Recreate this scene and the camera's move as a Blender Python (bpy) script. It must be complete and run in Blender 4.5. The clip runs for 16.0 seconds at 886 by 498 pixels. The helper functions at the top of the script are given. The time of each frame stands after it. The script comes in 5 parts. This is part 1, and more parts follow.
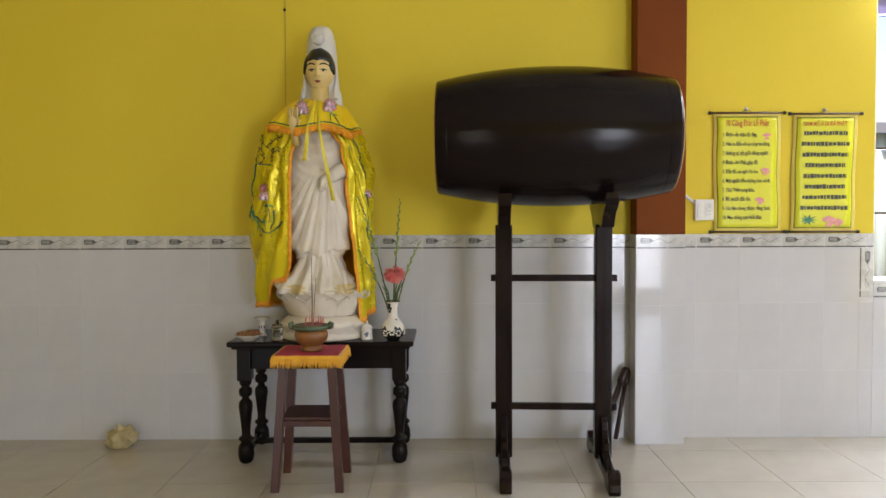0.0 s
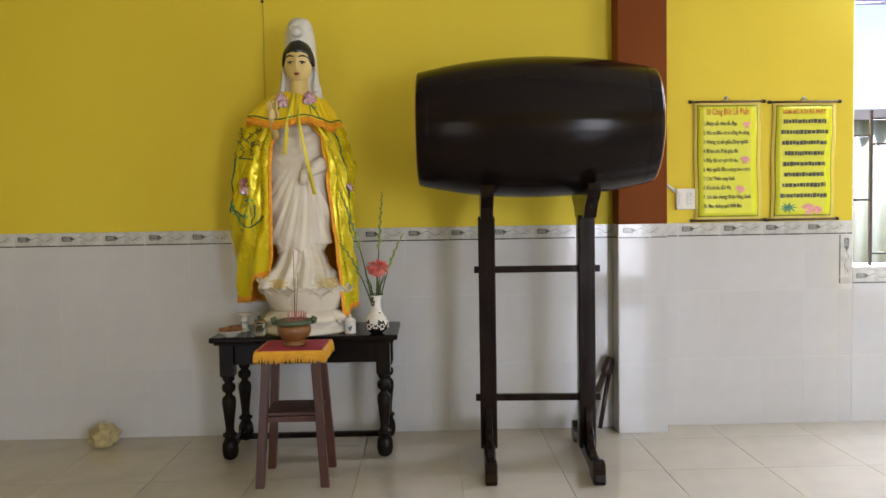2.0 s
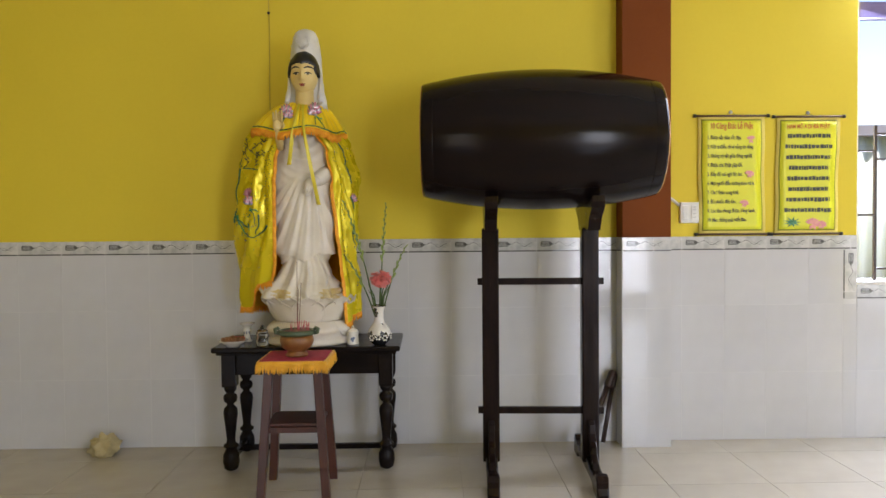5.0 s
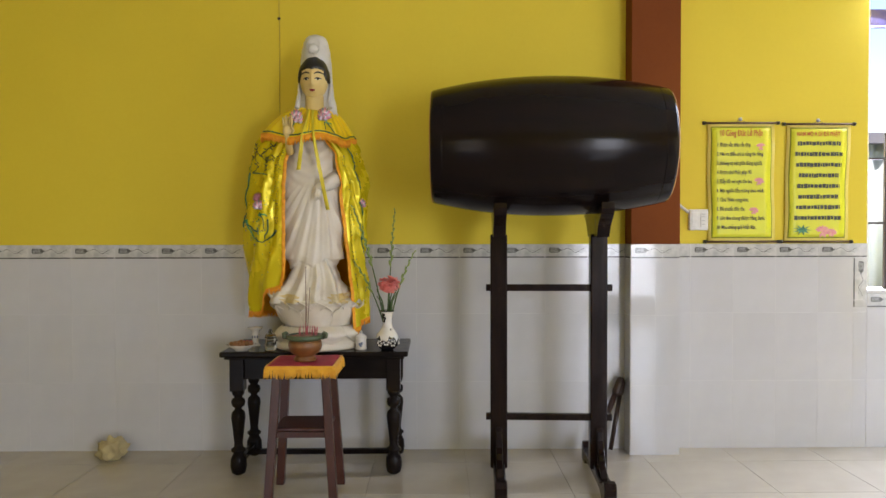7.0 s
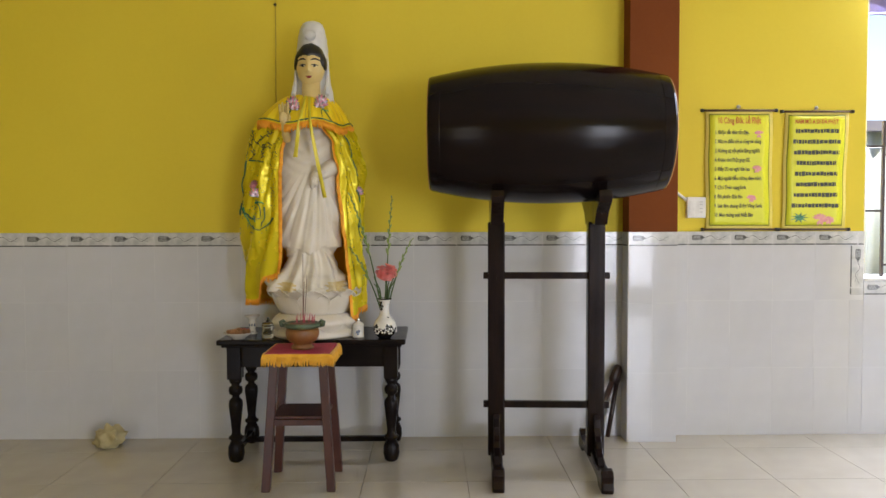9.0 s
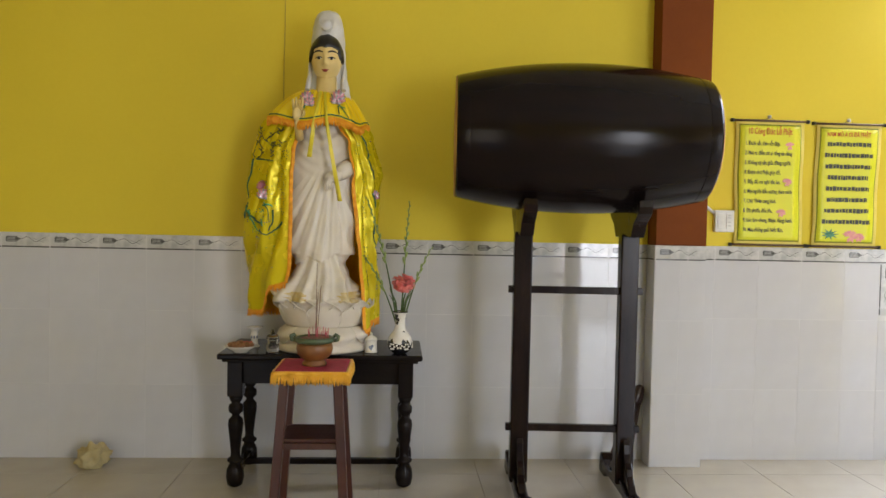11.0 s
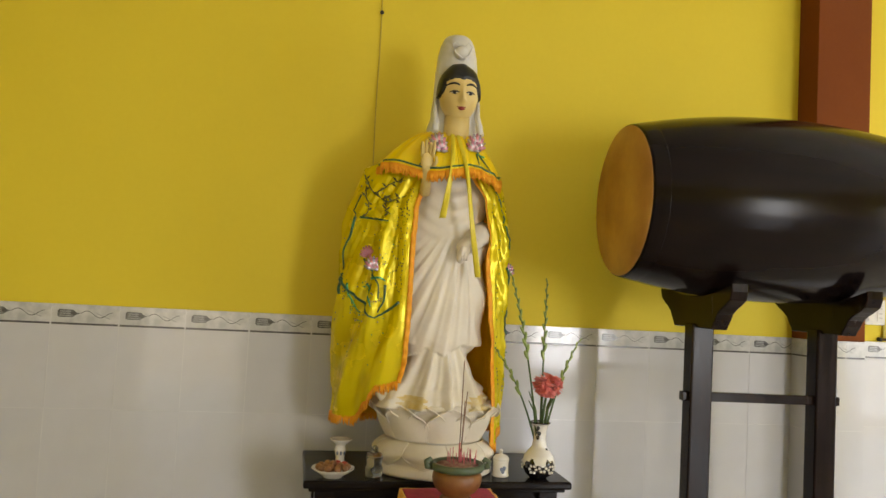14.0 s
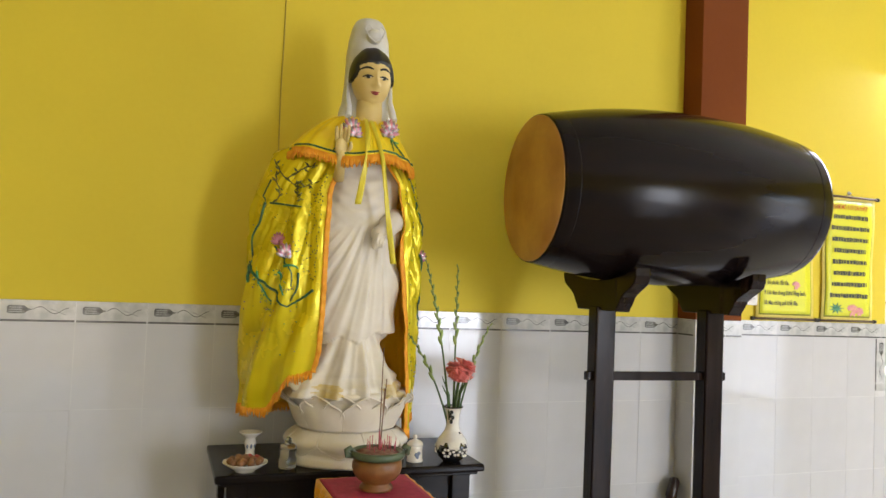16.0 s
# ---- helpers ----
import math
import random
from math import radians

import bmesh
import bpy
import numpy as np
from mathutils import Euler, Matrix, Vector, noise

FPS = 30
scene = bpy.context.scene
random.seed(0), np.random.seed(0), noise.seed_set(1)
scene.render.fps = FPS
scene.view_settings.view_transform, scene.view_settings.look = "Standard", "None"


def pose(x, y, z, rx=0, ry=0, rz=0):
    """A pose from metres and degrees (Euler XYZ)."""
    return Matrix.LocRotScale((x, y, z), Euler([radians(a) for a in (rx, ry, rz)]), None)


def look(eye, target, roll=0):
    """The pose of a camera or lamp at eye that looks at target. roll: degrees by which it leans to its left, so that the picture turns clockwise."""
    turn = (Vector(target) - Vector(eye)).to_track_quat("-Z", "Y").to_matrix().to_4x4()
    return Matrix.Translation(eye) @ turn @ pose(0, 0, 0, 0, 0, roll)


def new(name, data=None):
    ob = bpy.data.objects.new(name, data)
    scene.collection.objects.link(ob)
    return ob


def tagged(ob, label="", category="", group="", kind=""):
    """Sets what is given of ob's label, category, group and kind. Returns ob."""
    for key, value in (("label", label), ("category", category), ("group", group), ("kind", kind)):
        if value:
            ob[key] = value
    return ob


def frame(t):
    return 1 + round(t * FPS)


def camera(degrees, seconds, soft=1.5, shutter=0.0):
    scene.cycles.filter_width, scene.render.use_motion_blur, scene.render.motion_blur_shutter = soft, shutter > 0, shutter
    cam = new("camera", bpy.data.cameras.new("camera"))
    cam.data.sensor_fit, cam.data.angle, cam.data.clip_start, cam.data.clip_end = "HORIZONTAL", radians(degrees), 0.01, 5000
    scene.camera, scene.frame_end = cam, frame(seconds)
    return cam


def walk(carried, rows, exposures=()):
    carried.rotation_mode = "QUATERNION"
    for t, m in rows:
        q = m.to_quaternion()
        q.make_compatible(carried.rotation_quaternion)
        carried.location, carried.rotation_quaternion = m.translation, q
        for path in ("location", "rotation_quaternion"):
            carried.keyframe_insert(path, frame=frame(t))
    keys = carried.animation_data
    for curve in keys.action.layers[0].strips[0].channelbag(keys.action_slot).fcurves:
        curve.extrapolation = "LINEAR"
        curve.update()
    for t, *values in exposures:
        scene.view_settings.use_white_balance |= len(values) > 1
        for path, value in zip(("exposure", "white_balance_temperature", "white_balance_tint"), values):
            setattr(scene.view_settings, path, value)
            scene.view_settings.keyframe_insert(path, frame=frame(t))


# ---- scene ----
cam = camera(61.1, 16.0)
METRES, EYE = 2.0, 1.257
ROWS = [
    (0.0, 0.0, 0.0, 0.0, -0.01, -1.94, 0.21),
    (0.5, -0.0006, 0.0006, 0.0048, -0.08, -2.72, 0.19),
    (1.0, 0.0004, 0.0018, 0.0048, -0.43, -2.74, 0.47),
    (1.5, 0.002, 0.0038, 0.0025, -1.12, -2.44, 0.78),
    (2.0, 0.0023, 0.0064, 0.0037, -1.29, -2.65, 0.92),
    (2.5, 0.0029, 0.009, 0.0025, -1.49, -2.51, 0.82),
    (3.0, 0.0032, 0.0084, 0.0016, -1.54, -2.38, 0.85),
    (3.5, 0.0031, 0.0085, 0.002, -1.4, -2.48, 0.67),
    (4.0, 0.0029, 0.008, -0.0034, -1.2, -1.97, 0.53),
    (6.5, -0.0091, 0.0086, 0.0023, -1.04, -1.41, 0.41),
    (7.0, -0.0076, 0.0081, 0.0013, -0.63, -1.26, 0.12),
    (7.5, -0.0083, 0.01, 0.0016, -0.52, -1.88, 0.06),
    (8.0, -0.0086, 0.0093, 0.0006, -0.16, -1.8, 0.05),
    (8.5, -0.0088, 0.0106, 0.0003, -0.38, -2.01, 0.15),
    (8.7, -0.0088, 0.0106, 0.0003, -0.62, -2.2, 0.15),
    (10.8, -0.111, 0.123, 0.007, -2.23, -1.72, -0.4),
    (11.0, -0.1388, 0.1494, 0.0071, -3.34, -1.77, -1.22),
    (11.5, -0.2137, 0.2329, 0.0146, -3.24, 0.42, -2.26),
    (12.0, -0.2797, 0.2995, 0.0185, -3.07, 0.76, -2.8),
    (12.5, -0.3882, 0.3864, 0.0263, -7.53, 1.19, -1.42),
    (13.0, -0.4663, 0.4661, 0.0265, -8.9, 0.72, -2.09),
    (13.5, -0.5193, 0.5605, 0.031, -8.53, 3.48, -2.32),
    (14.0, -0.5885, 0.6088, 0.0305, -10.89, 3.24, -3.1),
    (14.5, -0.6619, 0.6296, 0.0274, -13.31, 1.57, -2.93),
    (15.0, -0.6779, 0.6356, 0.0281, -13.16, 1.99, -4.36),
    (15.5, -0.6678, 0.6376, 0.0294, -16.77, 2.47, -3.36),
    (16.0, -0.6571, 0.6321, 0.0284, -20.45, 2.63, -2.42),
]
walk(cam, [(t, pose(METRES * x, METRES * y, EYE + METRES * z, 90 + pitch, roll, yaw)) for t, x, y, z, yaw, pitch, roll in ROWS],
     [(0.0, 1.74, 6200, 16), (8.5, 1.74, 6200, 16), (11.0, 1.72, 6350, 14), (11.5, 1.74, 6400, 12), (12.5, 1.94, 6600, 12), (13.5, 2.00, 6850, 12),
      (14.0, 1.99, 6850, 12), (14.5, 2.13, 6700, 12), (15.0, 2.19, 6650, 12), (16.0, 2.12, 6200, 14)])

# ---- light ----
world = bpy.data.worlds.new("sky")
scene.world = world
world.use_nodes = True
sky = world.node_tree.nodes.new("ShaderNodeTexSky")
sky.sky_type, sky.sun_disc = "NISHITA", False
sky.sun_elevation, sky.sun_rotation = radians(62), radians(160)
world.node_tree.links.new(sky.outputs[0], world.node_tree.nodes["Background"].inputs[0])
world.node_tree.nodes["Background"].inputs[1].default_value = 0.12

sun = new("sun", bpy.data.lights.new("sun", "SUN"))
sun.data.energy, sun.data.angle, sun.data.color = 3.5, radians(0.6), (1.0, 0.95, 0.87)
sun.matrix_world = look((3, -8, 20), (0, 0, 0))


def opening_light(name, centre, target, width, height, power, colour=(0.96, 0.97, 1.0)):
    lamp = new(name, bpy.data.lights.new(name, "AREA"))
    lamp.data.shape, lamp.data.size, lamp.data.size_y = "RECTANGLE", width, height
    lamp.data.energy, lamp.data.color = power, colour
    lamp.matrix_world = look(centre, target)
    return lamp


# daylight through the doorways behind the camera, the side door and the window
ROOM_W, ROOM_E, ROOM_S, ROOM_N, ROOM_H = -4.6, 5.2, -3.2, 4.36, 3.6
DOOR_W = (-3.2, -1.9)
DOOR_E = (2.1, 3.7)
DOOR_SIDE = (-0.9, 0.9)
WINDOW = (2.5, 4.3, 0.90, 2.95)
opening_light("daylight_door_west", (-2.55, ROOM_S - 0.05, 1.2), (-2.55, 0, 1.2), 1.25, 2.3, 3.0, (1.0, 0.76, 0.46))
opening_light("daylight_door_east", (2.85, ROOM_S - 0.05, 1.25), (1.0, 3.0, 1.0), 1.1, 2.0, 32, (0.90, 0.94, 1.0))
opening_light("daylight_side_door", (ROOM_E + 0.05, 0, 1.15), (0, 0, -0.6), 1.75, 2.2, 13, (0.80, 0.87, 1.0))
opening_light("daylight_window", (3.4, ROOM_N + 0.28, 1.92), (2.9, 1.6, 0.0), 1.7, 2.0, 66, (0.82, 0.88, 1.0))

# ---- materials ----
def material(name, colour, rough=0.5, metal=0.0, second=None, scale=6.0, detail=4.0, spread=0.5, bump=0.0, bump_scale=60.0,
             coat=0.0, sheen=0.0, random_value=0.0, stretch=(1, 1, 1), rough_var=0.0, ior=1.5, thin=0.0, speckle=0.3):
    """A surface with a large and a small variation of its colour, fine relief and uneven gloss."""
    m = bpy.data.materials.new(name)
    m.use_nodes = True
    nodes, links = m.node_tree.nodes, m.node_tree.links
    p = nodes["Principled BSDF"]
    p.inputs["Roughness"].default_value, p.inputs["Metallic"].default_value = rough, metal
    p.inputs["Coat Weight"].default_value, p.inputs["Coat Roughness"].default_value = coat, 0.06
    p.inputs["Sheen Weight"].default_value, p.inputs["IOR"].default_value = sheen, ior
    coord, mapping = nodes.new("ShaderNodeTexCoord"), nodes.new("ShaderNodeMapping")
    mapping.inputs["Scale"].default_value = stretch
    links.new(coord.outputs["Object"], mapping.inputs["Vector"])
    second = second or tuple(c * 0.82 for c in colour)
    large, fine = nodes.new("ShaderNodeTexNoise"), nodes.new("ShaderNodeTexNoise")
    large.inputs["Scale"].default_value, large.inputs["Detail"].default_value = scale, detail
    fine.inputs["Scale"].default_value, fine.inputs["Detail"].default_value = bump_scale, 3
    ramp = nodes.new("ShaderNodeMapRange")
    ramp.inputs["From Min"].default_value, ramp.inputs["From Max"].default_value = 0.5 - spread / 2, 0.5 + spread / 2
    add = nodes.new("ShaderNodeMath")
    add.operation = "MULTIPLY_ADD"
    add.inputs[1].default_value = speckle
    links.new(fine.outputs["Fac"], add.inputs[0])
    links.new(large.outputs["Fac"], add.inputs[2])
    sub = nodes.new("ShaderNodeMath")
    sub.operation, sub.inputs[1].default_value = "SUBTRACT", speckle / 2
    links.new(add.outputs[0], sub.inputs[0])
    links.new(sub.outputs[0], ramp.inputs["Value"])
    for tex in (large, fine):
        links.new(mapping.outputs[0], tex.inputs["Vector"])
    mix = nodes.new("ShaderNodeMix")
    mix.data_type = "RGBA"
    mix.inputs["A"].default_value, mix.inputs["B"].default_value = (*colour, 1), (*second, 1)
    links.new(ramp.outputs[0], mix.inputs["Factor"])
    out = mix.outputs["Result"]
    if random_value:
        info, hsv, rng = nodes.new("ShaderNodeObjectInfo"), nodes.new("ShaderNodeHueSaturation"), nodes.new("ShaderNodeMapRange")
        rng.inputs["To Min"].default_value, rng.inputs["To Max"].default_value = 1 - random_value, 1 + random_value
        links.new(info.outputs["Random"], rng.inputs["Value"])
        links.new(rng.outputs[0], hsv.inputs["Value"])
        links.new(out, hsv.inputs["Color"])
        out = hsv.outputs["Color"]
    links.new(out, p.inputs["Base Color"])
    if rough_var:
        rr = nodes.new("ShaderNodeMapRange")
        rr.inputs["To Min"].default_value, rr.inputs["To Max"].default_value = max(0.02, rough - rough_var), rough + rough_var
        links.new(ramp.outputs[0], rr.inputs["Value"])
        links.new(rr.outputs[0], p.inputs["Roughness"])
    if bump:
        b = nodes.new("ShaderNodeBump")
        b.inputs["Strength"].default_value, b.inputs["Distance"].default_value = bump, 0.004
        links.new(fine.outputs["Fac"], b.inputs["Height"])
        links.new(b.outputs[0], p.inputs["Normal"])
    if thin:
        cloth, blend = nodes.new("ShaderNodeBsdfTranslucent"), nodes.new("ShaderNodeMixShader")
        blend.inputs[0].default_value = thin
        links.new(out, cloth.inputs["Color"])
        links.new(p.outputs[0], blend.inputs[1])
        links.new(cloth.outputs[0], blend.inputs[2])
        links.new(blend.outputs[0], nodes["Material Output"].inputs["Surface"])
    return m


M_YELLOW = material("yellow_wall_paint", (0.765, 0.605, 0.034), 0.68, second=(0.715, 0.555, 0.026), scale=1.2, spread=0.6, bump=0.12, bump_scale=45)
M_BROWN = material("brown_column_paint", (0.20, 0.056, 0.012), 0.75, second=(0.175, 0.046, 0.010), scale=2, bump=0.1, ior=1.25)
M_TILE = material("white_glazed_tile", (0.60, 0.595, 0.61), 0.07, second=(0.555, 0.55, 0.562), scale=3, bump=0.02, bump_scale=12, random_value=0.02, rough_var=0.03, ior=1.4)
M_GROUT = material("tile_grout", (0.68, 0.675, 0.67), 0.9, scale=8, bump=0.3)
M_MOTIF = material("grey_border_print", (0.10, 0.098, 0.09), 0.15, second=(0.22, 0.22, 0.215), scale=60, spread=0.3)
M_MOTIF_PALE = material("pale_grey_border_print", (0.42, 0.42, 0.41), 0.15, scale=60)
M_MARBLE = material("marbled_border_tile", (0.62, 0.61, 0.59), 0.08, second=(0.44, 0.44, 0.43), scale=22, spread=0.35, random_value=0.03)
M_FLOOR = material("cream_polished_floor_tile", (0.51, 0.46, 0.385), 0.09, second=(0.455, 0.41, 0.34), scale=5, bump=0.01, bump_scale=9, random_value=0.03, rough_var=0.04)
M_FLOOR_GROUT = material("floor_grout", (0.43, 0.385, 0.32), 0.9, scale=9)
M_CEILING = material("white_ceiling_paint", (0.78, 0.77, 0.74), 0.8, scale=1.5, bump=0.1)
M_LACQUER = material("black_brown_drum_lacquer", (0.0065, 0.0046, 0.0046), 0.17, second=(0.012, 0.0065, 0.005), scale=3, stretch=(0.5, 5, 5), bump=0.05, bump_scale=9, rough_var=0.05, ior=1.24)
M_STAND = material("dark_stained_stand_wood", (0.007, 0.0043, 0.004), 0.2, second=(0.018, 0.0085, 0.006), scale=5, stretch=(6, 6, 0.7), bump=0.05, bump_scale=40, rough_var=0.08, ior=1.26)
M_SKIN = material("tan_drum_hide", (0.62, 0.35, 0.085), 0.5, second=(0.33, 0.14, 0.03), scale=3.2, spread=0.34, bump=0.04, bump_scale=70, speckle=0.06)
M_TABLE = material("black_lacquered_table_wood", (0.008, 0.006, 0.0056), 0.16, second=(0.015, 0.010, 0.008), scale=5, stretch=(1, 5, 5), bump=0.04, rough_var=0.07, ior=1.2)
M_STOOL = material("reddish_brown_stool_wood", (0.072, 0.018, 0.011), 0.35, second=(0.038, 0.011, 0.008), scale=6, stretch=(8, 8, 0.8), bump=0.1, bump_scale=50, coat=0.2)
M_BEATER = material("dark_brown_beater_wood", (0.022, 0.010, 0.007), 0.35, second=(0.035, 0.014, 0.009), scale=6, stretch=(8, 8, 0.8), bump=0.1, bump_scale=50)
M_PLASTER = material("cream_white_painted_plaster", (0.78, 0.72, 0.62), 0.36, second=(0.71, 0.645, 0.53), scale=9, spread=0.5, bump=0.06, bump_scale=70)
# greyer than the gown's cream plaster, with a darker mottle
M_HOOD = material("grey_white_hood_paint", (0.70, 0.69, 0.66), 0.4, second=(0.58, 0.57, 0.55), scale=14, spread=0.5, bump=0.05, bump_scale=60)
M_FACE = material("flesh_tinted_paint", (0.71, 0.55, 0.22), 0.4, second=(0.66, 0.49, 0.18), scale=9)
M_HAIR = material("black_paint", (0.012, 0.011, 0.011), 0.35, scale=20)
M_LIP = material("red_paint", (0.30, 0.035, 0.03), 0.4, scale=20)
M_GILT = material("worn_gilt_paint", (0.62, 0.44, 0.12), 0.4, second=(0.7, 0.6, 0.38), scale=30)
M_SATIN = material("yellow_satin", (0.92, 0.78, 0.006), 0.27, second=(0.87, 0.70, 0.005), scale=7, spread=0.6, metal=0.28, thin=0.2, rough_var=0.03, speckle=0.04)
M_SATIN_DEEP = material("golden_satin", (0.93, 0.73, 0.008), 0.30, metal=0.12, second=(0.90, 0.60, 0.008), scale=9, bump=0.03, bump_scale=160, speckle=0.05)
M_LINING = material("orange_lining", (0.90, 0.55, 0.012), 0.4, second=(0.84, 0.45, 0.01), scale=9, thin=0.4)
M_ORANGE = material("orange_fringe_thread", (0.88, 0.32, 0.008), 0.6, second=(0.90, 0.42, 0.015), scale=60)
M_RIBBON = material("pale_yellow_ribbon", (0.84, 0.70, 0.04), 0.4, scale=20)
M_TEAL = material("dark_green_sequins", (0.016, 0.075, 0.045), 0.28, second=(0.02, 0.16, 0.07), scale=120, spread=0.2, coat=0.4)
M_GREEN_SEQUIN = material("bright_green_sequins", (0.03, 0.34, 0.13), 0.22, second=(0.12, 0.5, 0.3), scale=140, spread=0.2, metal=0.4)
M_PINK = material("pink_sequins", (0.62, 0.25, 0.30), 0.32, second=(0.5, 0.18, 0.3), scale=120, spread=0.2)
M_SILVER = material("silver_lilac_sequins", (0.72, 0.66, 0.70), 0.2, second=(0.5, 0.45, 0.55), scale=140, spread=0.2, metal=0.6)
M_DARKDOT = material("dark_olive_stitching", (0.14, 0.135, 0.02), 0.5, scale=50)
M_GOLD = material("gold_sequins", (0.85, 0.70, 0.20), 0.2, metal=0.7, scale=100)
M_CERAMIC = material("white_glazed_porcelain", (0.78, 0.75, 0.69), 0.12, second=(0.72, 0.68, 0.6), scale=20, coat=0.4)
M_BLACK_GLAZE = material("black_glaze", (0.014, 0.014, 0.015), 0.12, scale=20, coat=0.4)
M_BLUE_GLAZE = material("blue_grey_glaze_print", (0.20, 0.24, 0.33), 0.15, scale=50, coat=0.4)
M_TERRACOTTA = material("orange_brown_carved_wood", (0.28, 0.12, 0.03), 0.4, second=(0.17, 0.065, 0.02), scale=14, bump=0.2, bump_scale=70)
M_BURNER_GREEN = material("green_painted_rim", (0.065, 0.10, 0.050), 0.4, second=(0.10, 0.125, 0.070), scale=20, bump=0.1)
M_SAND = material("incense_ash", (0.20, 0.05, 0.06), 0.9, second=(0.36, 0.25, 0.2), scale=50, bump=0.6)
M_INCENSE = material("brown_incense_stick", (0.20, 0.10, 0.055), 0.8, scale=40)
M_INCENSE_RED = material("red_incense_stub", (0.55, 0.05, 0.10), 0.7, second=(0.68, 0.25, 0.28), scale=30)
M_CRIMSON = material("crimson_brocade", (0.46, 0.032, 0.085), 0.7, second=(0.36, 0.022, 0.06), scale=40, spread=0.3, bump=0.25, bump_scale=130)
M_GOLD_CLOTH = material("golden_yellow_cloth", (0.80, 0.42, 0.012), 0.55, second=(0.74, 0.34, 0.01), scale=30, bump=0.2, bump_scale=130, sheen=0.2)
M_FRUIT = material("brown_fruit_skin", (0.30, 0.15, 0.055), 0.5, second=(0.20, 0.08, 0.03), scale=40, random_value=0.2, bump=0.2)
M_FRUIT_RED = material("red_fruit_skin", (0.42, 0.05, 0.03), 0.4, scale=40)
M_STEM = material("green_flower_stem", (0.075, 0.13, 0.03), 0.5, second=(0.045, 0.085, 0.02), scale=40)
M_BUD = material("pale_green_bud", (0.30, 0.38, 0.10), 0.5, second=(0.18, 0.27, 0.07), scale=40)
M_PETAL = material("coral_pink_petal", (0.80, 0.14, 0.12), 0.5, second=(0.74, 0.22, 0.19), scale=25, sheen=0.2)
M_SCROLL = material("cream_scroll_backing", (0.74, 0.62, 0.14), 0.5, second=(0.70, 0.57, 0.12), scale=6)
M_LIME = material("lime_yellow_print", (0.70, 0.74, 0.025), 0.35, second=(0.74, 0.70, 0.03), scale=4)
M_OLIVE = material("olive_print_frame", (0.30, 0.32, 0.02), 0.4, scale=20)
M_INK = material("dark_ink", (0.09, 0.095, 0.06), 0.5, scale=40)
M_RED_INK = material("red_ink", (0.66, 0.15, 0.04), 0.5, scale=40)
M_LEAF_INK = material("dark_green_print", (0.03, 0.16, 0.08), 0.5, second=(0.1, 0.3, 0.16), scale=60, spread=0.2)
M_LOTUS_INK = material("pale_pink_print", (0.78, 0.40, 0.32), 0.45, second=(0.70, 0.26, 0.30), scale=70, spread=0.3)
M_ROD = material("brown_scroll_rod", (0.11, 0.06, 0.03), 0.45, scale=30)
M_CAP = material("black_end_cap", (0.02, 0.018, 0.016), 0.4, scale=30)
M_PLASTIC = material("white_plastic", (0.76, 0.75, 0.71), 0.35, scale=20)
M_PLASTIC_GREY = material("grey_plastic", (0.52, 0.52, 0.50), 0.4, scale=20)
M_CABLE = material("old_cable_sheath", (0.55, 0.42, 0.06), 0.6, scale=30)
M_BAG = material("crumpled_beige_cloth", (0.50, 0.42, 0.22), 0.8, second=(0.42, 0.34, 0.17), scale=14, bump=0.5, bump_scale=60)
M_VIOLET = material("violet_painted_metal", (0.20, 0.17, 0.42), 0.4, scale=5)
M_GRILLE = material("dark_brown_grille_paint", (0.05, 0.032, 0.03), 0.4, scale=20)
M_FRAME = material("white_window_paint", (0.78, 0.77, 0.75), 0.4, scale=4)
M_SHEET = material("white_corrugated_sheet", (0.36, 0.37, 0.365), 0.45, second=(0.27, 0.31, 0.275), scale=2.2, bump=0.1)
M_GUTTER = material("grey_metal_cap", (0.16, 0.15, 0.17), 0.5, scale=6)
M_GROUND = material("pale_concrete_ground", (0.40, 0.385, 0.35), 0.9, second=(0.30, 0.29, 0.26), scale=0.8, bump=0.4, bump_scale=20)


def glass(name, colour=(0.95, 0.97, 0.96)):
    m = bpy.data.materials.new(name)
    m.use_nodes = True
    p = m.node_tree.nodes["Principled BSDF"]
    p.inputs["Base Color"].default_value = (*colour, 1)
    p.inputs["Transmission Weight"].default_value, p.inputs["Roughness"].default_value, p.inputs["IOR"].default_value = 1.0, 0.04, 1.45
    return m


M_GLASS = glass("clear_glass")
M_LINE = material("dark_border_line", (0.075, 0.072, 0.07), 0.2, second=(0.12, 0.115, 0.11), scale=30)

# ---- tools ----
def box(bm, x0, x1, y0, y1, z0, z1, mat=0, bevel=0.0):
    r = bmesh.ops.create_cube(bm, size=1, matrix=Matrix.LocRotScale(((x0 + x1) / 2, (y0 + y1) / 2, (z0 + z1) / 2), None, (x1 - x0, y1 - y0, z1 - z0)))
    faces = {f for v in r["verts"] for f in v.link_faces}
    for f in faces:
        f.material_index = mat
    if bevel:
        edges = list({e for v in r["verts"] for e in v.link_edges})
        bmesh.ops.bevel(bm, geom=edges, offset=bevel, segments=2, profile=0.5, affect="EDGES", material=mat)


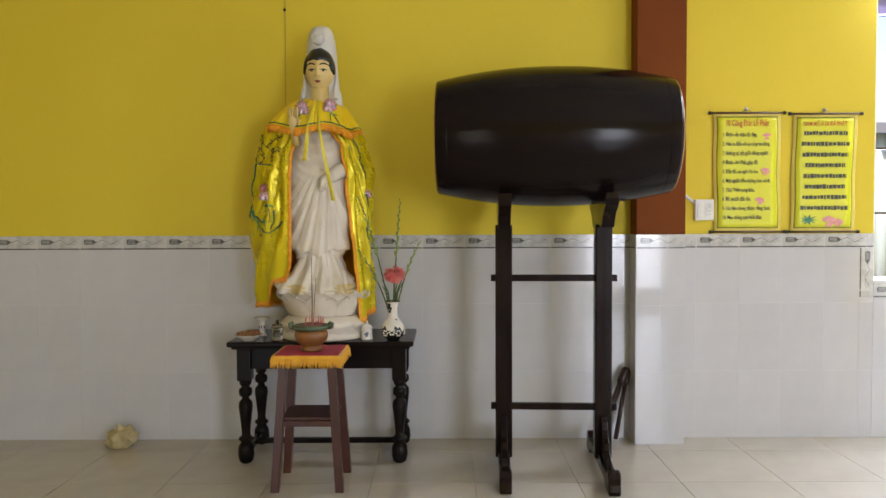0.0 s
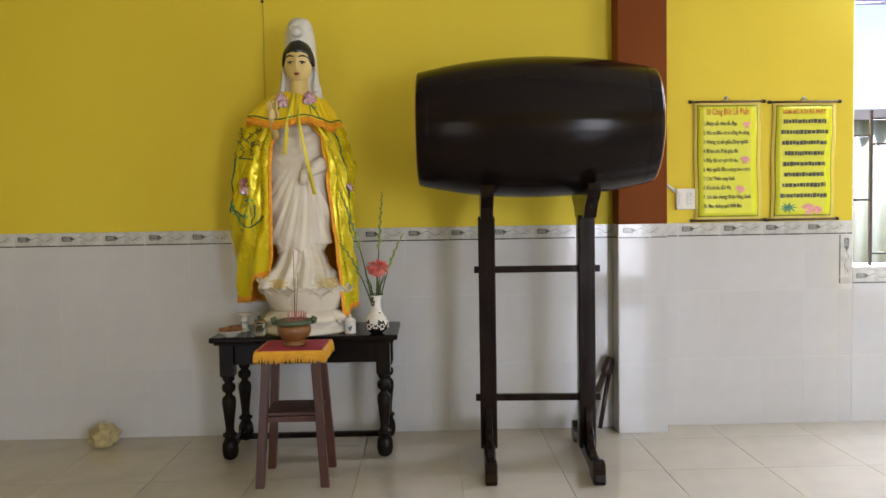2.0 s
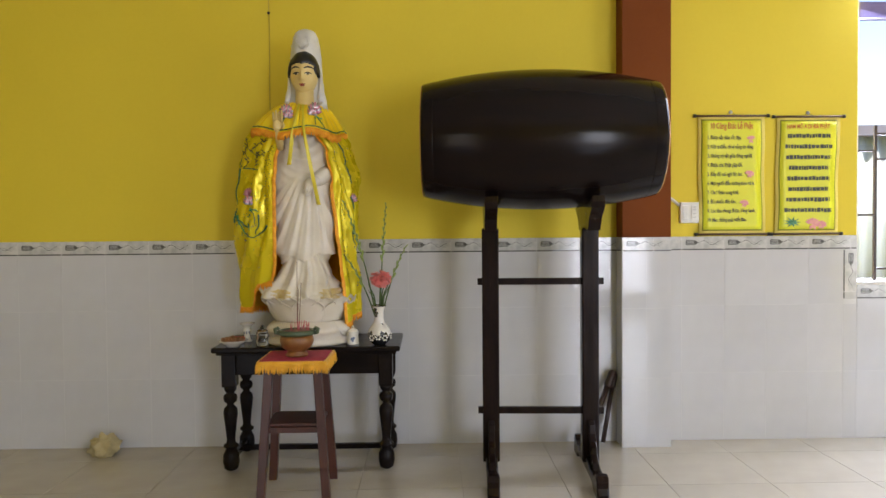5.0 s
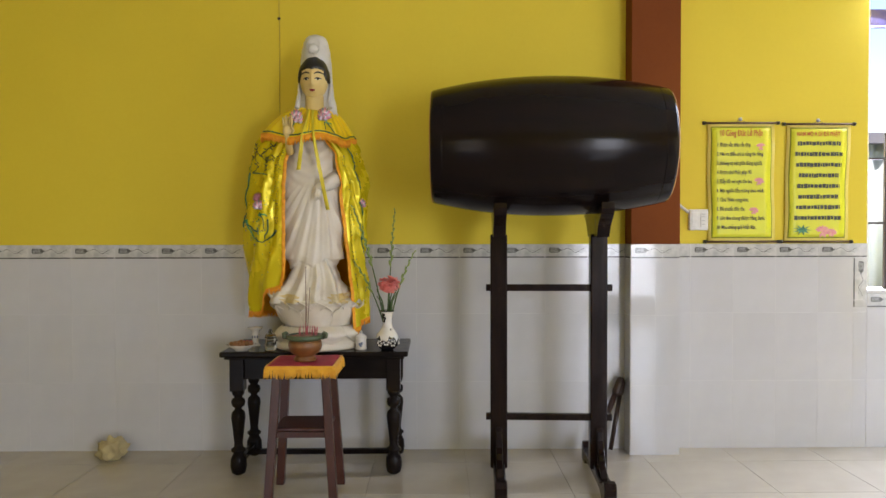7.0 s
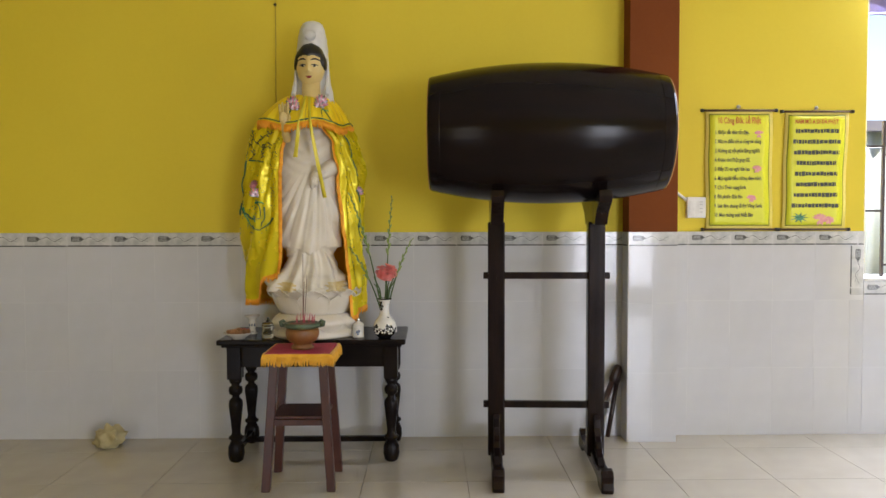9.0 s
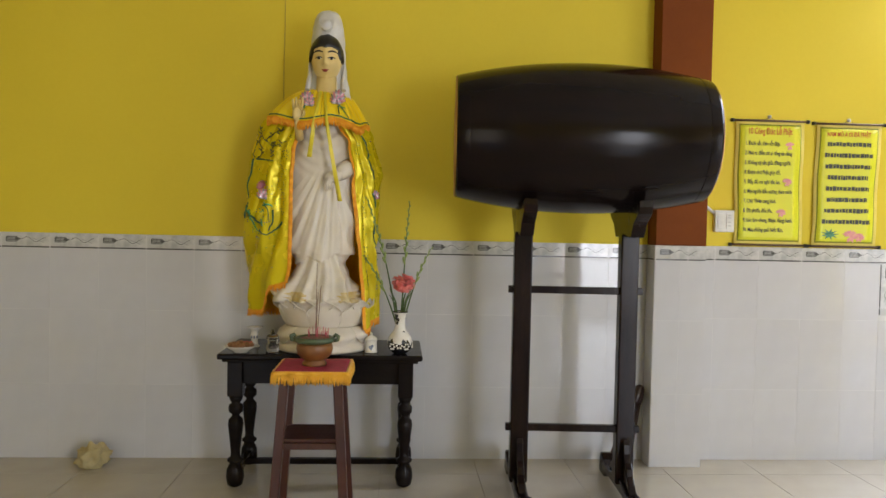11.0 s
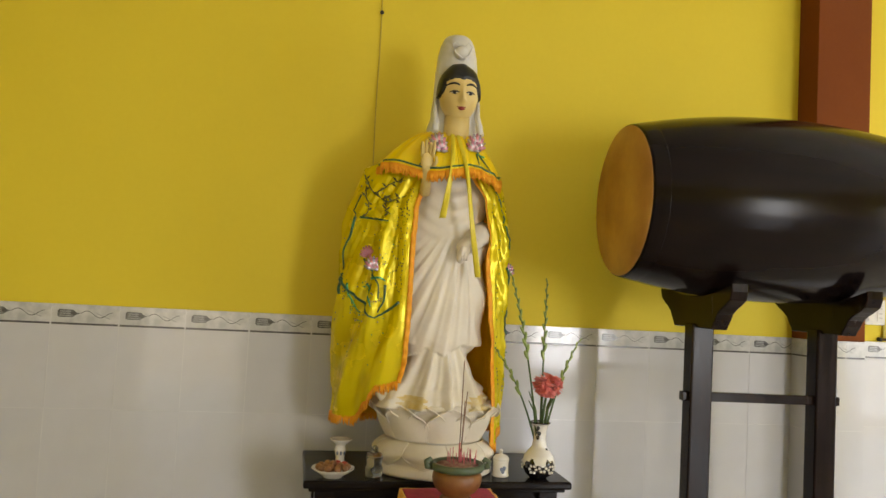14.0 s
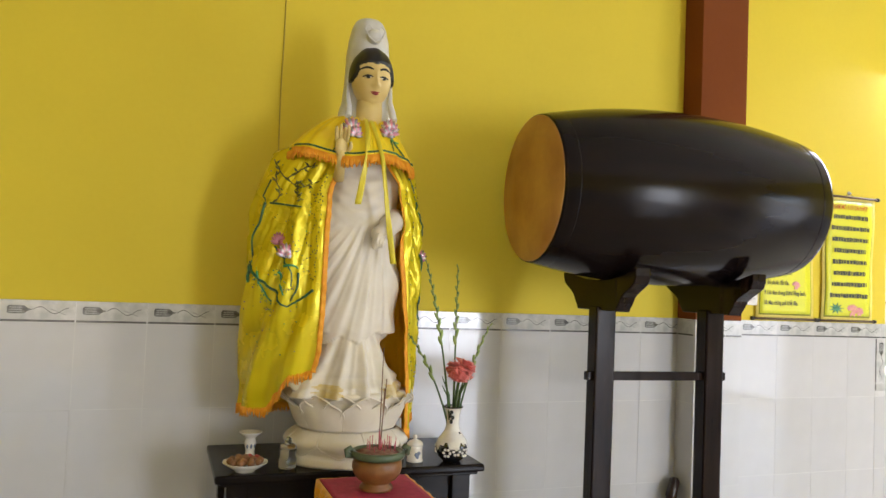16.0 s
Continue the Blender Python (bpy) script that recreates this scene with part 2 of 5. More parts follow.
def lathe(bm, profile, n=32, m=None, mat=0, wobble=None):
    """Spins (radius, height) pairs round z; closes the ends whose radius is not 0."""
    m = m or Matrix()
    rings = []
    for r, z in profile:
        ring = []
        for i in range(n):
            a = 2 * math.pi * i / n
            k = wobble(a, z) if wobble else 1
            ring.append(bm.verts.new(m @ Vector((r * k * math.cos(a), r * k * math.sin(a), z))))
        rings.append(ring)
    for lo, hi in zip(rings, rings[1:]):
        for i in range(n):
            f = bm.faces.new((lo[i], lo[(i + 1) % n], hi[(i + 1) % n], hi[i]))
            f.material_index, f.smooth = mat, True
    for ring, flip in ((rings[0], True), (rings[-1], False)):
        f = bm.faces.new(ring[::-1] if flip else ring)
        f.material_index = mat


def tube(bm, points, radii, n=8, mat=0):
    """A round bar along points."""
    pts = [Vector(p) for p in points]
    if not hasattr(radii, "__len__"):
        radii = [radii] * len(pts)
    rings = []
    for i, p in enumerate(pts):
        d = (pts[min(i + 1, len(pts) - 1)] - pts[max(i - 1, 0)]).normalized()
        side = d.cross(Vector((0.13, 0.97, 0.21))).normalized()
        up = side.cross(d)
        rings.append([bm.verts.new(p + radii[i] * (math.cos(2 * math.pi * k / n) * side + math.sin(2 * math.pi * k / n) * up)) for k in range(n)])
    for lo, hi in zip(rings, rings[1:]):
        for k in range(n):
            f = bm.faces.new((lo[k], lo[(k + 1) % n], hi[(k + 1) % n], hi[k]))
            f.smooth, f.material_index = True, mat
    for ring in (rings[0][::-1], rings[-1]):
        bm.faces.new(ring).material_index = mat


def slab(bm, outline, axis, lo, hi, mat=0, bevel=0.0):
    """A flat outline given in the two other axes, made solid from lo to hi along axis."""
    def at(p, d):
        return Vector({"x": (d, p[0], p[1]), "y": (p[0], d, p[1]), "z": (p[0], p[1], d)}[axis])
    a, b = [bm.verts.new(at(p, lo)) for p in outline], [bm.verts.new(at(p, hi)) for p in outline]
    faces = [bm.faces.new(a), bm.faces.new(b[::-1])]
    n = len(outline)
    sides = [bm.faces.new((a[i], b[i], b[(i + 1) % n], a[(i + 1) % n])) for i in range(n)]
    for f in faces + sides:
        f.material_index = mat
    bmesh.ops.recalc_face_normals(bm, faces=faces + sides)
    if bevel:
        bmesh.ops.bevel(bm, geom=list({e for f in faces for e in f.edges}), offset=bevel, segments=2, profile=0.5, affect="EDGES", material=mat)


def mesh_of(name, bm, mats):
    bmesh.ops.recalc_face_normals(bm, faces=bm.faces)
    me = bpy.data.meshes.new(name)
    bm.to_mesh(me)
    bm.free()
    for m in mats if isinstance(mats, (list, tuple)) else [mats]:
        me.materials.append(m)
    return me


def part(name, bm, mats, parent, label=""):
    """Links a bmesh as one mesh object under a thing or a part."""
    ob = new(name, mesh_of(name, bm, mats))
    ob.parent = parent
    return tagged(ob, label)


def thing(name, label, category, group="", at=(0, 0, 0)):
    ob = new(name)
    ob.empty_display_size = 0.1
    ob.location = at
    return tagged(ob, label, category, group)


def structure(name, bm, mats, label, category):
    return tagged(new(name, mesh_of(name, bm, mats)), label, category, kind="structure")


def fresh():
    return bmesh.new()


# ---- the room ----
TOP, T = ROOM_H, 0.24
bm = fresh()
wx0, wx1, wz0, wz1 = WINDOW
for b in ((ROOM_W - T, wx0, 0, TOP), (wx1, ROOM_E + T, 0, TOP), (wx0, wx1, 0, wz0), (wx0, wx1, wz1, TOP)):
    box(bm, b[0], b[1], ROOM_N, ROOM_N + T, b[2], b[3])
wall_north = structure("wall_north", bm, [M_YELLOW], "yellow painted wall with white tiled lower half", "wall")
bm = fresh()
for x0, x1, z0 in ((ROOM_W - T, DOOR_W[0], 0), (DOOR_W[1], DOOR_E[0], 0), (DOOR_E[1], ROOM_E + T, 0), (*DOOR_W, 2.4), (*DOOR_E, 2.4)):
    box(bm, x0, x1, ROOM_S - T, ROOM_S, z0, TOP)
    if z0 == 0:
        # unseen white lower band, added to cut the wall's yellow bounce
        box(bm, x0, x1, ROOM_S + 0.0, ROOM_S + 0.008, 0, 1.19, 1)
structure("wall_south", bm, [M_YELLOW, M_TILE], "plain yellow painted wall with two open doorways", "wall")
bm = fresh()
box(bm, ROOM_W - T, ROOM_W, ROOM_S, ROOM_N, 0, TOP)
# same added white band, out of view, for less yellow bounce
box(bm, ROOM_W, ROOM_W + 0.008, ROOM_S + 0.009, ROOM_N - 0.009, 0, 1.19, 1)
structure("wall_west", bm, [M_YELLOW, M_TILE], "plain yellow painted side wall", "wall")
bm = fresh()
for y0, y1, z0 in ((ROOM_S, DOOR_SIDE[0], 0), (DOOR_SIDE[1], ROOM_N, 0), (*DOOR_SIDE, 2.5)):
    box(bm, ROOM_E, ROOM_E + T, y0, y1, z0, TOP)
    if z0 == 0:
        # added white band here too, unseen, to keep the bounce neutral
        box(bm, ROOM_E - 0.008, ROOM_E, y0 + 0.009, y1 - 0.009, 0, 1.19, 1)
structure("wall_east", bm, [M_YELLOW, M_TILE], "plain yellow painted side wall with an open doorway", "wall")
bm = fresh()
box(bm, ROOM_W - T, ROOM_E + T, ROOM_S - T, ROOM_N + T, TOP, TOP + 0.15)
structure("ceiling", bm, [M_CEILING], "plain white painted ceiling", "ceiling")
bm = fresh()
box(bm, ROOM_W - T, ROOM_E + T, ROOM_S - T, ROOM_N + T, -0.2, -0.004)
floor = structure("floor", bm, [M_FLOOR_GROUT], "cream polished tile floor with thin dark joints", "floor")

# painted column with a tiled foot
COL_X0, COL_X1, COL_Y = 1.088, 1.365, 4.222
BORDER0, BORDER1 = 1.110, 1.192
bm = fresh()
box(bm, COL_X0, COL_X1, COL_Y, ROOM_N, BORDER1, TOP, 0, 0.004)
box(bm, COL_X0 - 0.0028, COL_X1 - 0.004, COL_Y - 0.0028, ROOM_N, 0, BORDER1 - 0.001, 1)
column = structure("column", bm, [M_BROWN, M_GROUT], "brown painted column with a white tiled foot", "column")

# ---- the drum on its stand ----
DRUM_X, DRUM_Y, DRUM_Z, DRUM_HALF = 0.553, 3.775, 1.688, 0.575
DRUM_TURN, STAND_Y = radians(-3.2), 3.80


def drum_radius(u):
    """The radius at u from -1 to 1 along the drum."""
    return 0.280 + 0.066 * (1 - abs(u) ** 2.1)


def make_drum():
    drum = thing("barrel_drum", "large dark lacquered wooden barrel drum with tan hide heads", "drum", at=(DRUM_X, DRUM_Y, DRUM_Z))
    drum.rotation_euler = (0, 0, DRUM_TURN)
    along = Matrix.Rotation(radians(90), 4, "Y")
    bm = fresh()
    lathe(bm, [(drum_radius(u / 24), u / 24 * DRUM_HALF) for u in range(-24, 25)], 72, along)
    part("shell", bm, M_LACQUER, drum)
    for s in (-1, 1):
        bm = fresh()
        prof = [(0.2775, DRUM_HALF - 0.002), (0.2775, DRUM_HALF + 0.002), (0.275, DRUM_HALF + 0.005), (0.15, DRUM_HALF + 0.008), (0.02, DRUM_HALF + 0.0085)]
        lathe(bm, prof, 72, Matrix.Rotation(radians(90 * s), 4, "Y"))
        part("drumhead", bm, M_SKIN, drum, "stretched tan hide drumhead with brown stains")
        bm = fresh()
        lathe(bm, [(drum_radius(0.90) + 0.0005, DRUM_HALF * 0.90), (drum_radius(0.905) + 0.0008, DRUM_HALF * 0.905),
                   (drum_radius(0.985) + 0.0008, DRUM_HALF * 0.985), (drum_radius(0.99) + 0.0005, DRUM_HALF * 0.99)], 72, Matrix.Rotation(radians(90 * s), 4, "Y"))
        part("end_band", bm, M_LACQUER, drum)
    return drum


make_drum()


def make_stand():
    stand = thing("drum_stand", "tall dark wooden drum stand with two posts and rails", "stand", at=(DRUM_X, STAND_Y, 0))
    stand.rotation_euler = (0, 0, DRUM_TURN)
    for px in (-0.245, 0.255):
        bm = fresh()
        box(bm, px - 0.0425, px + 0.0425, -0.036, 0.036, 0.066, 1.25, 0, 0.007)
        part("post", bm, M_STAND, stand)
        # saddle: a cradle with ogee ends
        u = (px) / DRUM_HALF
        low = DRUM_Z - drum_radius(u)
        half = [(0.285, low + 0.045), (0.287, low + 0.018), (0.275, low - 0.012), (0.245, low - 0.030), (0.215, low - 0.045), (0.19, low - 0.062),
                (0.175, low - 0.085), (0.158, low - 0.105), (0.150, low - 0.118)]
        top = [(y, low + 0.045 * (y / 0.285) ** 2) for y in (-0.2, -0.1, 0.0, 0.1, 0.2)]
        outline = [(-y, z) for y, z in half[::-1]] + top + half
        bm = fresh()
        slab(bm, outline, "x", px - 0.031, px + 0.031, 0, 0.004)
        part("saddle", bm, M_STAND, stand)
        # foot: a runner with upturned toes and a curved brace before and behind the post
        side = [(0.06, 0.10), (0.16, 0.075), (0.24, 0.075), (0.29, 0.085), (0.33, 0.108), (0.362, 0.105), (0.380, 0.080), (0.375, 0.05), (0.385, 0.02), (0.375, 0.0),
                (0.28, 0.0), (0.24, 0.03), (0.1, 0.035)]
        outline = [(y, z) for y, z in side] + [(-y, z) for y, z in side[::-1]]
        bm = fresh()
        slab(bm, outline, "x", px - 0.029, px + 0.029, 0, 0.008)
        part("foot", bm, M_STAND, stand)
        for s in (-1, 1):
            brace = [(0.036, 0.27), (0.055, 0.285), (0.072, 0.265), (0.078, 0.225), (0.10, 0.19), (0.13, 0.17), (0.14, 0.14), (0.18, 0.11), (0.20, 0.074), (0.036, 0.074)]
            bm = fresh()
            slab(bm, [(s * y, z) for y, z in brace], "x", px - 0.016, px + 0.016, 0, 0.004)
            part("brace", bm, M_STAND, stand)
    for z in (0.98, 0.325):
        bm = fresh()
        box(bm, -0.31, 0.325, -0.014, 0.014, z - 0.017, z + 0.017, 0, 0.003)
        part("rail", bm, M_STAND, stand)
    return stand


make_stand()


# ---- the altar table ----
def make_table():
    x0, x1, y0, y1, h = -1.119, -0.154, 3.845, 4.335, 0.65
    table = thing("altar_table", "low black lacquered wooden altar table with turned legs", "table", at=((x0 + x1) / 2, (y0 + y1) / 2, 0))
    w, d = (x1 - x0) / 2, (y1 - y0) / 2
    bm = fresh()
    box(bm, -w, w, -d, d, h - 0.028, h, 0, 0.008)
    box(bm, -w + 0.02, w - 0.02, -d + 0.02, d - 0.005, h - 0.042, h - 0.029, 0, 0.004)
    part("tabletop", bm, M_TABLE, table)
    for s in (-1, 1):
        bm = fresh()
        box(bm, -w + 0.075, w - 0.075, s * (d - 0.075) - 0.012, s * (d - 0.075) + 0.012, h - 0.15, h - 0.043)
        part("apron", bm, M_TABLE, table)
        bm = fresh()
        box(bm, s * (w - 0.08) - 0.012, s * (w - 0.08) + 0.012, -d + 0.09, d - 0.09, h - 0.15, h - 0.043)
        part("apron", bm, M_TABLE, table)
    for sx in (-1, 1):
        for sy in (-1, 1):
            m = Matrix.Translation((sx * (w - 0.078), sy * (d - 0.075), 0))
            bm = fresh()
            r = 0.036
            box(bm, m.translation.x - r, m.translation.x + r, m.translation.y - r, m.translation.y + r, 0.44, h - 0.0425, 0, 0.004)
            prof = [(0.020, 0.0), (0.036, 0.012), (0.043, 0.045), (0.040, 0.085), (0.026, 0.115), (0.038, 0.125), (0.038, 0.135), (0.024, 0.145), (0.022, 0.165), (0.030, 0.24),
                    (0.037, 0.30), (0.034, 0.325), (0.020, 0.34), (0.018, 0.35), (0.033, 0.362), (0.036, 0.38), (0.033, 0.395), (0.019, 0.405), (0.030, 0.42), (0.034, 0.441)]
            lathe(bm, prof, 24, m)
            part("leg", bm, M_TABLE, table)
    for sx in (-1, 1):
        bm = fresh()
        box(bm, sx * (w - 0.082) - 0.016, sx * (w - 0.082) + 0.016, -d + 0.09, d - 0.09, 0.05, 0.082, 0, 0.003)
        part("stretcher", bm, M_TABLE, table)
    bm = fresh()
    box(bm, -w + 0.09, w - 0.09, 0.0, 0.03, 0.052, 0.080, 0, 0.003)
    part("stretcher", bm, M_TABLE, table)
    return table


make_table()


# ---- the stool ----
def make_stool():
    cx, cy, h = -0.640, 3.625, 0.640
    stool = thing("wooden_stool", "tall reddish brown wooden stool with a lower shelf", "stool", at=(cx, cy, 0))
    bm = fresh()
    box(bm, -0.146, 0.146, -0.150, 0.150, h - 0.024, h, 0, 0.004)
    part("seat", bm, M_STOOL, stool)
    for sx in (-1, 1):
        for sy in (-1, 1):
            bm = fresh()
            r = 0.0195
            quad = [(-r, -r), (r, -r), (r, r), (-r, r)]
            lo = [bm.verts.new((sx * 0.152 + a, sy * 0.140 + b, 0)) for a, b in quad]
            hi = [bm.verts.new((sx * 0.112 + a, sy * 0.112 + b, h - 0.024)) for a, b in quad]
            bm.faces.new(lo[::-1]), bm.faces.new(hi)
            for i in range(4):
                bm.faces.new((lo[i], lo[(i + 1) % 4], hi[(i + 1) % 4], hi[i]))
            bmesh.ops.bevel(bm, geom=bm.edges[:], offset=0.003, segments=1, affect="EDGES")
            part("leg", bm, M_STOOL, stool)
    bm = fresh()
    box(bm, -0.128, 0.128, -0.122, 0.122, 0.333, 0.349, 0, 0.003)
    part("shelf", bm, M_STOOL, stool)
    for s in (-1, 1):
        bm = fresh()
        box(bm, -0.118, 0.118, s * 0.124 - 0.008, s * 0.124 + 0.008, 0.306, 0.3325)
        part("shelf_rail", bm, M_STOOL, stool)
    return stool


make_stool()

# ---- the statue ----
def lerp_table(table, z):
    """Smooth value at z from (z, value) pairs in rising order."""
    if z <= table[0][0]:
        return table[0][1]
    for (z0, v0), (z1, v1) in zip(table, table[1:]):
        if z <= z1:
            k = (z - z0) / (z1 - z0)
            k = k * k * (3 - 2 * k)
            return v0 + (v1 - v0) * k
    return table[-1][1]


SX, SY = -0.652, 4.02          # the statue's axis
HX, HY = -0.637, 3.950         # its head, bent a little forward


def blob(bm, centre, radii, mat, n=20, turn=None):
    m = Matrix.LocRotScale(centre, turn, radii)
    r = bmesh.ops.create_uvsphere(bm, u_segments=n, v_segments=n // 2 + 2, radius=1, matrix=m)
    for f in {f for v in r["verts"] for f in v.link_faces}:
        f.material_index, f.smooth = mat, True


def loft(bm, levels, section, n, mat=0, close_top=True):
    rings = [[bm.verts.new(section(z, 2 * math.pi * i / n)) for i in range(n)] for z in levels]
    for lo, hi in zip(rings, rings[1:]):
        for i in range(n):
            f = bm.faces.new((lo[i], lo[(i + 1) % n], hi[(i + 1) % n], hi[i]))
            f.smooth, f.material_index = True, mat
    bm.faces.new(rings[0][::-1]).material_index = mat
    if close_top:
        bm.faces.new(rings[-1]).material_index = mat


def ridge(t, sharp=1.6):
    """A row of rounded fold crests, one for each unit of t."""
    return (0.5 + 0.5 * math.cos(2 * math.pi * t)) ** sharp


def make_statue():
    bm = fresh()
    # double lotus pedestal: a core with two tiers of petals
    base_r = [(0.65, 0.208), (0.658, 0.220), (0.680, 0.218), (0.692, 0.204), (0.72, 0.200), (0.75, 0.185), (0.772, 0.170), (0.82, 0.176), (0.87, 0.212), (0.895, 0.226), (0.906, 0.226), (0.914, 0.205)]
    pcx, pcy = SX + 0.010, SY + 0.01

    def pedestal(z, a):
        r = lerp_table(base_r, z) * (1 + 0.012 * math.sin(5 * a + 1) * (z < 0.70))
        return Vector((pcx + r * math.sin(a), pcy - 0.88 * r * math.cos(a), z))
    loft(bm, [0.65 + 0.264 * i / 40 for i in range(41)], pedestal, 96)

    def petal(a0, spread, r_of, z_of):
        rows = []
        for j in range(13):
            v = j / 12
            row = []
            for i in range(15):
                u = i / 7 - 1
                wide = spread * (1 - 1.5 * max(0, v - 0.45) ** 2) * (0.9 + 0.1 * v)
                a = a0 + u * wide
                lip = 0.004 * math.exp(-((abs(u) - 0.93) / 0.10) ** 2) + 0.006 * math.exp(-((v - 0.95) / 0.07) ** 2)
                r = r_of(v) + 0.020 * (1 - u * u) * math.sin(math.pi * min(1, v + 0.15)) + lip
                z = z_of(v * (1 - 0.20 * abs(u) ** 1.7 + 0.03 * math.exp(-(u / 0.16) ** 2)))
                row.append(bm.verts.new((pcx + r * math.sin(a), pcy - 0.88 * r * math.cos(a), z)))
            rows.append(row)
        for lo, hi in zip(rows, rows[1:]):
            for i in range(14):
                f = bm.faces.new((lo[i], lo[i + 1], hi[i + 1], hi[i]))
                f.smooth = True
        rim = [rows[j][0].co for j in range(13)] + [v.co for v in rows[-1][1:-1]] + [rows[j][14].co for j in range(12, -1, -1)]
        tube(bm, [q.copy() for q in rim], 0.0032, 6)
    for k in range(8):
        a0 = 2 * math.pi * k / 8 + 0.10
        petal(a0, 0.45, lambda v: 0.176 + 0.026 * v + 0.040 * v ** 2, lambda v: 0.778 + 0.125 * v)
        petal(a0 + 0.39, 0.42, lambda v: 0.178 + 0.040 * math.sin(2.3 * v), lambda v: 0.772 - 0.084 * v)
        petal(a0 + 0.39, 0.38, lambda v: 0.170 + 0.024 * v + 0.040 * v ** 2, lambda v: 0.785 + 0.120 * v)

    # gown: an over-robe with a slanting hem above a pleated skirt that spreads on the lotus
    half_w = [(0.90, 0.212), (0.925, 0.208), (0.955, 0.190), (1.02, 0.138), (1.08, 0.116), (1.13, 0.132), (1.24, 0.146), (1.40, 0.148), (1.55, 0.146), (1.68, 0.150), (1.78, 0.15), (1.84, 0.11), (1.89, 0.055), (1.93, 0.045)]
    half_d = [(0.90, 0.170), (0.925, 0.166), (0.97, 0.138), (1.04, 0.115), (1.12, 0.108), (1.3, 0.118), (1.45, 0.128), (1.62, 0.118), (1.75, 0.10), (1.84, 0.075), (1.93, 0.042)]

    def gown(z, a):
        w, d = lerp_table(half_w, z), lerp_table(half_d, z)
        s, front = math.sin(a), math.cos(a)
        x = w * s
        face = min(1.0, max(0.15, 2.2 * front + 0.4))
        hem = 1.098 + 0.12 * x + 0.034 * abs(((x + 0.3) / 0.062) % 2 - 1) - 0.015
        if z < hem:
            lean = math.atan2(x - 0.01, 1.30 - z)
            fold = 0.024 * ridge(lean * 4.3 + 0.3 * math.sin(5 * z)) + 0.007 * ridge(lean * 9.3 + 0.3)
            fold *= min(1.0, 0.45 + (hem - z) * 5)
        else:
            sweep = math.atan2(0.060 - x, 1.64 - z)
            low = min(1.0, max(0.0, (1.54 - z) / 0.26))
            fold = (0.009 * ridge(sweep * 7.4 + 0.35 * math.sin(6 * z), 1.4) + 0.004 * ridge(sweep * 15 + 1.5 * z)) * low
            sag = z - 5.5 * (x - 0.01) ** 2
            fold += 0.0048 * ridge(sag / 0.052, 1.3) * min(1.0, max(0.0, (z - 1.47) / 0.08)) * max(0.0, 1 - (x / 0.115) ** 2)
            fold += 0.013 - 0.016 * max(0.0, 1 - (z - hem) / 0.035) * 0.4
        hang = 0.0
        if 1.12 < z < 1.74 and abs(s) > 0.6:
            hang = 0.024 * (0.5 + 0.5 * math.sin(2 * math.pi * (z - 1.1) / 0.19 + (0.9 if s > 0 else 0))) * (abs(s) - 0.6) / 0.4
        k = 1 + (fold * face + hang) / 0.13
        sway = -0.012 * math.exp(-((z - 1.42) / 0.28) ** 2) - 0.018 * math.exp(-((z - 0.92) / 0.08) ** 2)
        flat = 0.70 if z > hem else 0.88
        return Vector((SX + sway + w * k * s, SY - d * k * math.copysign(abs(front) ** flat, front), z))
    loft(bm, [0.895 + 1.035 * i / 210 for i in range(211)], gown, 200)
    for v in bm.verts:
        p = v.co
        if 0.90 < p.z < 0.952 and p.y < SY - 0.06:
            for f in v.link_faces:
                q = f.calc_center_median()
                if f.material_index == 0 and min(abs(q.x - SX + 0.105), abs(q.x - SX - 0.140)) < 0.042 + 0.012 * math.sin(300 * q.z + 90 * q.x) and q.z < 0.945:
                    f.material_index = 4
    # the skirt's train curls up at one side
    tube(bm, [(SX - 0.09, SY - 0.12, 0.93), (SX - 0.15, SY - 0.115, 0.922), (SX - 0.195, SY - 0.10, 0.928), (SX - 0.225, SY - 0.09, 0.950), (SX - 0.236, SY - 0.085, 0.966)], [0.006, 0.026, 0.026, 0.014, 0.002], 14)

    # the raised hand and the low one, both simplified
    hx, hy, hz = SX - 0.104, SY - 0.192, 1.772
    blob(bm, (hx, hy, hz), (0.026, 0.014, 0.036), 1, turn=Euler((0, radians(-8), radians(20))).to_quaternion())
    tube(bm, [(hx + 0.004, hy + 0.05, hz - 0.105), (hx + 0.001, hy + 0.010, hz - 0.06), (hx, hy, hz - 0.01)], [0.020, 0.018, 0.016], 12, 1)
    for i, dx in enumerate((-0.018, -0.006, 0.006, 0.017)):
        bend = 0.010 + 0.012 * (i == 2)
        tube(bm, [(hx + dx, hy, hz + 0.02), (hx + dx * 1.2, hy - 0.006, hz + 0.052 + 0.006 * (i % 3)), (hx + dx * 1.25, hy - bend, hz + 0.076 + 0.008 * (i % 2) - 0.5 * bend)], [0.0072, 0.0066, 0.0045], 8, 1)
    tube(bm, [(hx + 0.020, hy - 0.004, hz - 0.02), (hx + 0.030, hy - 0.012, hz + 0.004), (hx + 0.027, hy - 0.018, hz + 0.020)], [0.008, 0.007, 0.005], 8, 1)
    blob(bm, (SX + 0.062, SY - 0.172, 1.488), (0.046, 0.030, 0.030), 0, turn=Euler((0, radians(-30), 0)).to_quaternion())
    blob(bm, (SX + 0.042, SY - 0.188, 1.455), (0.020, 0.018, 0.036), 0, turn=Euler((0, radians(20), 0)).to_quaternion())
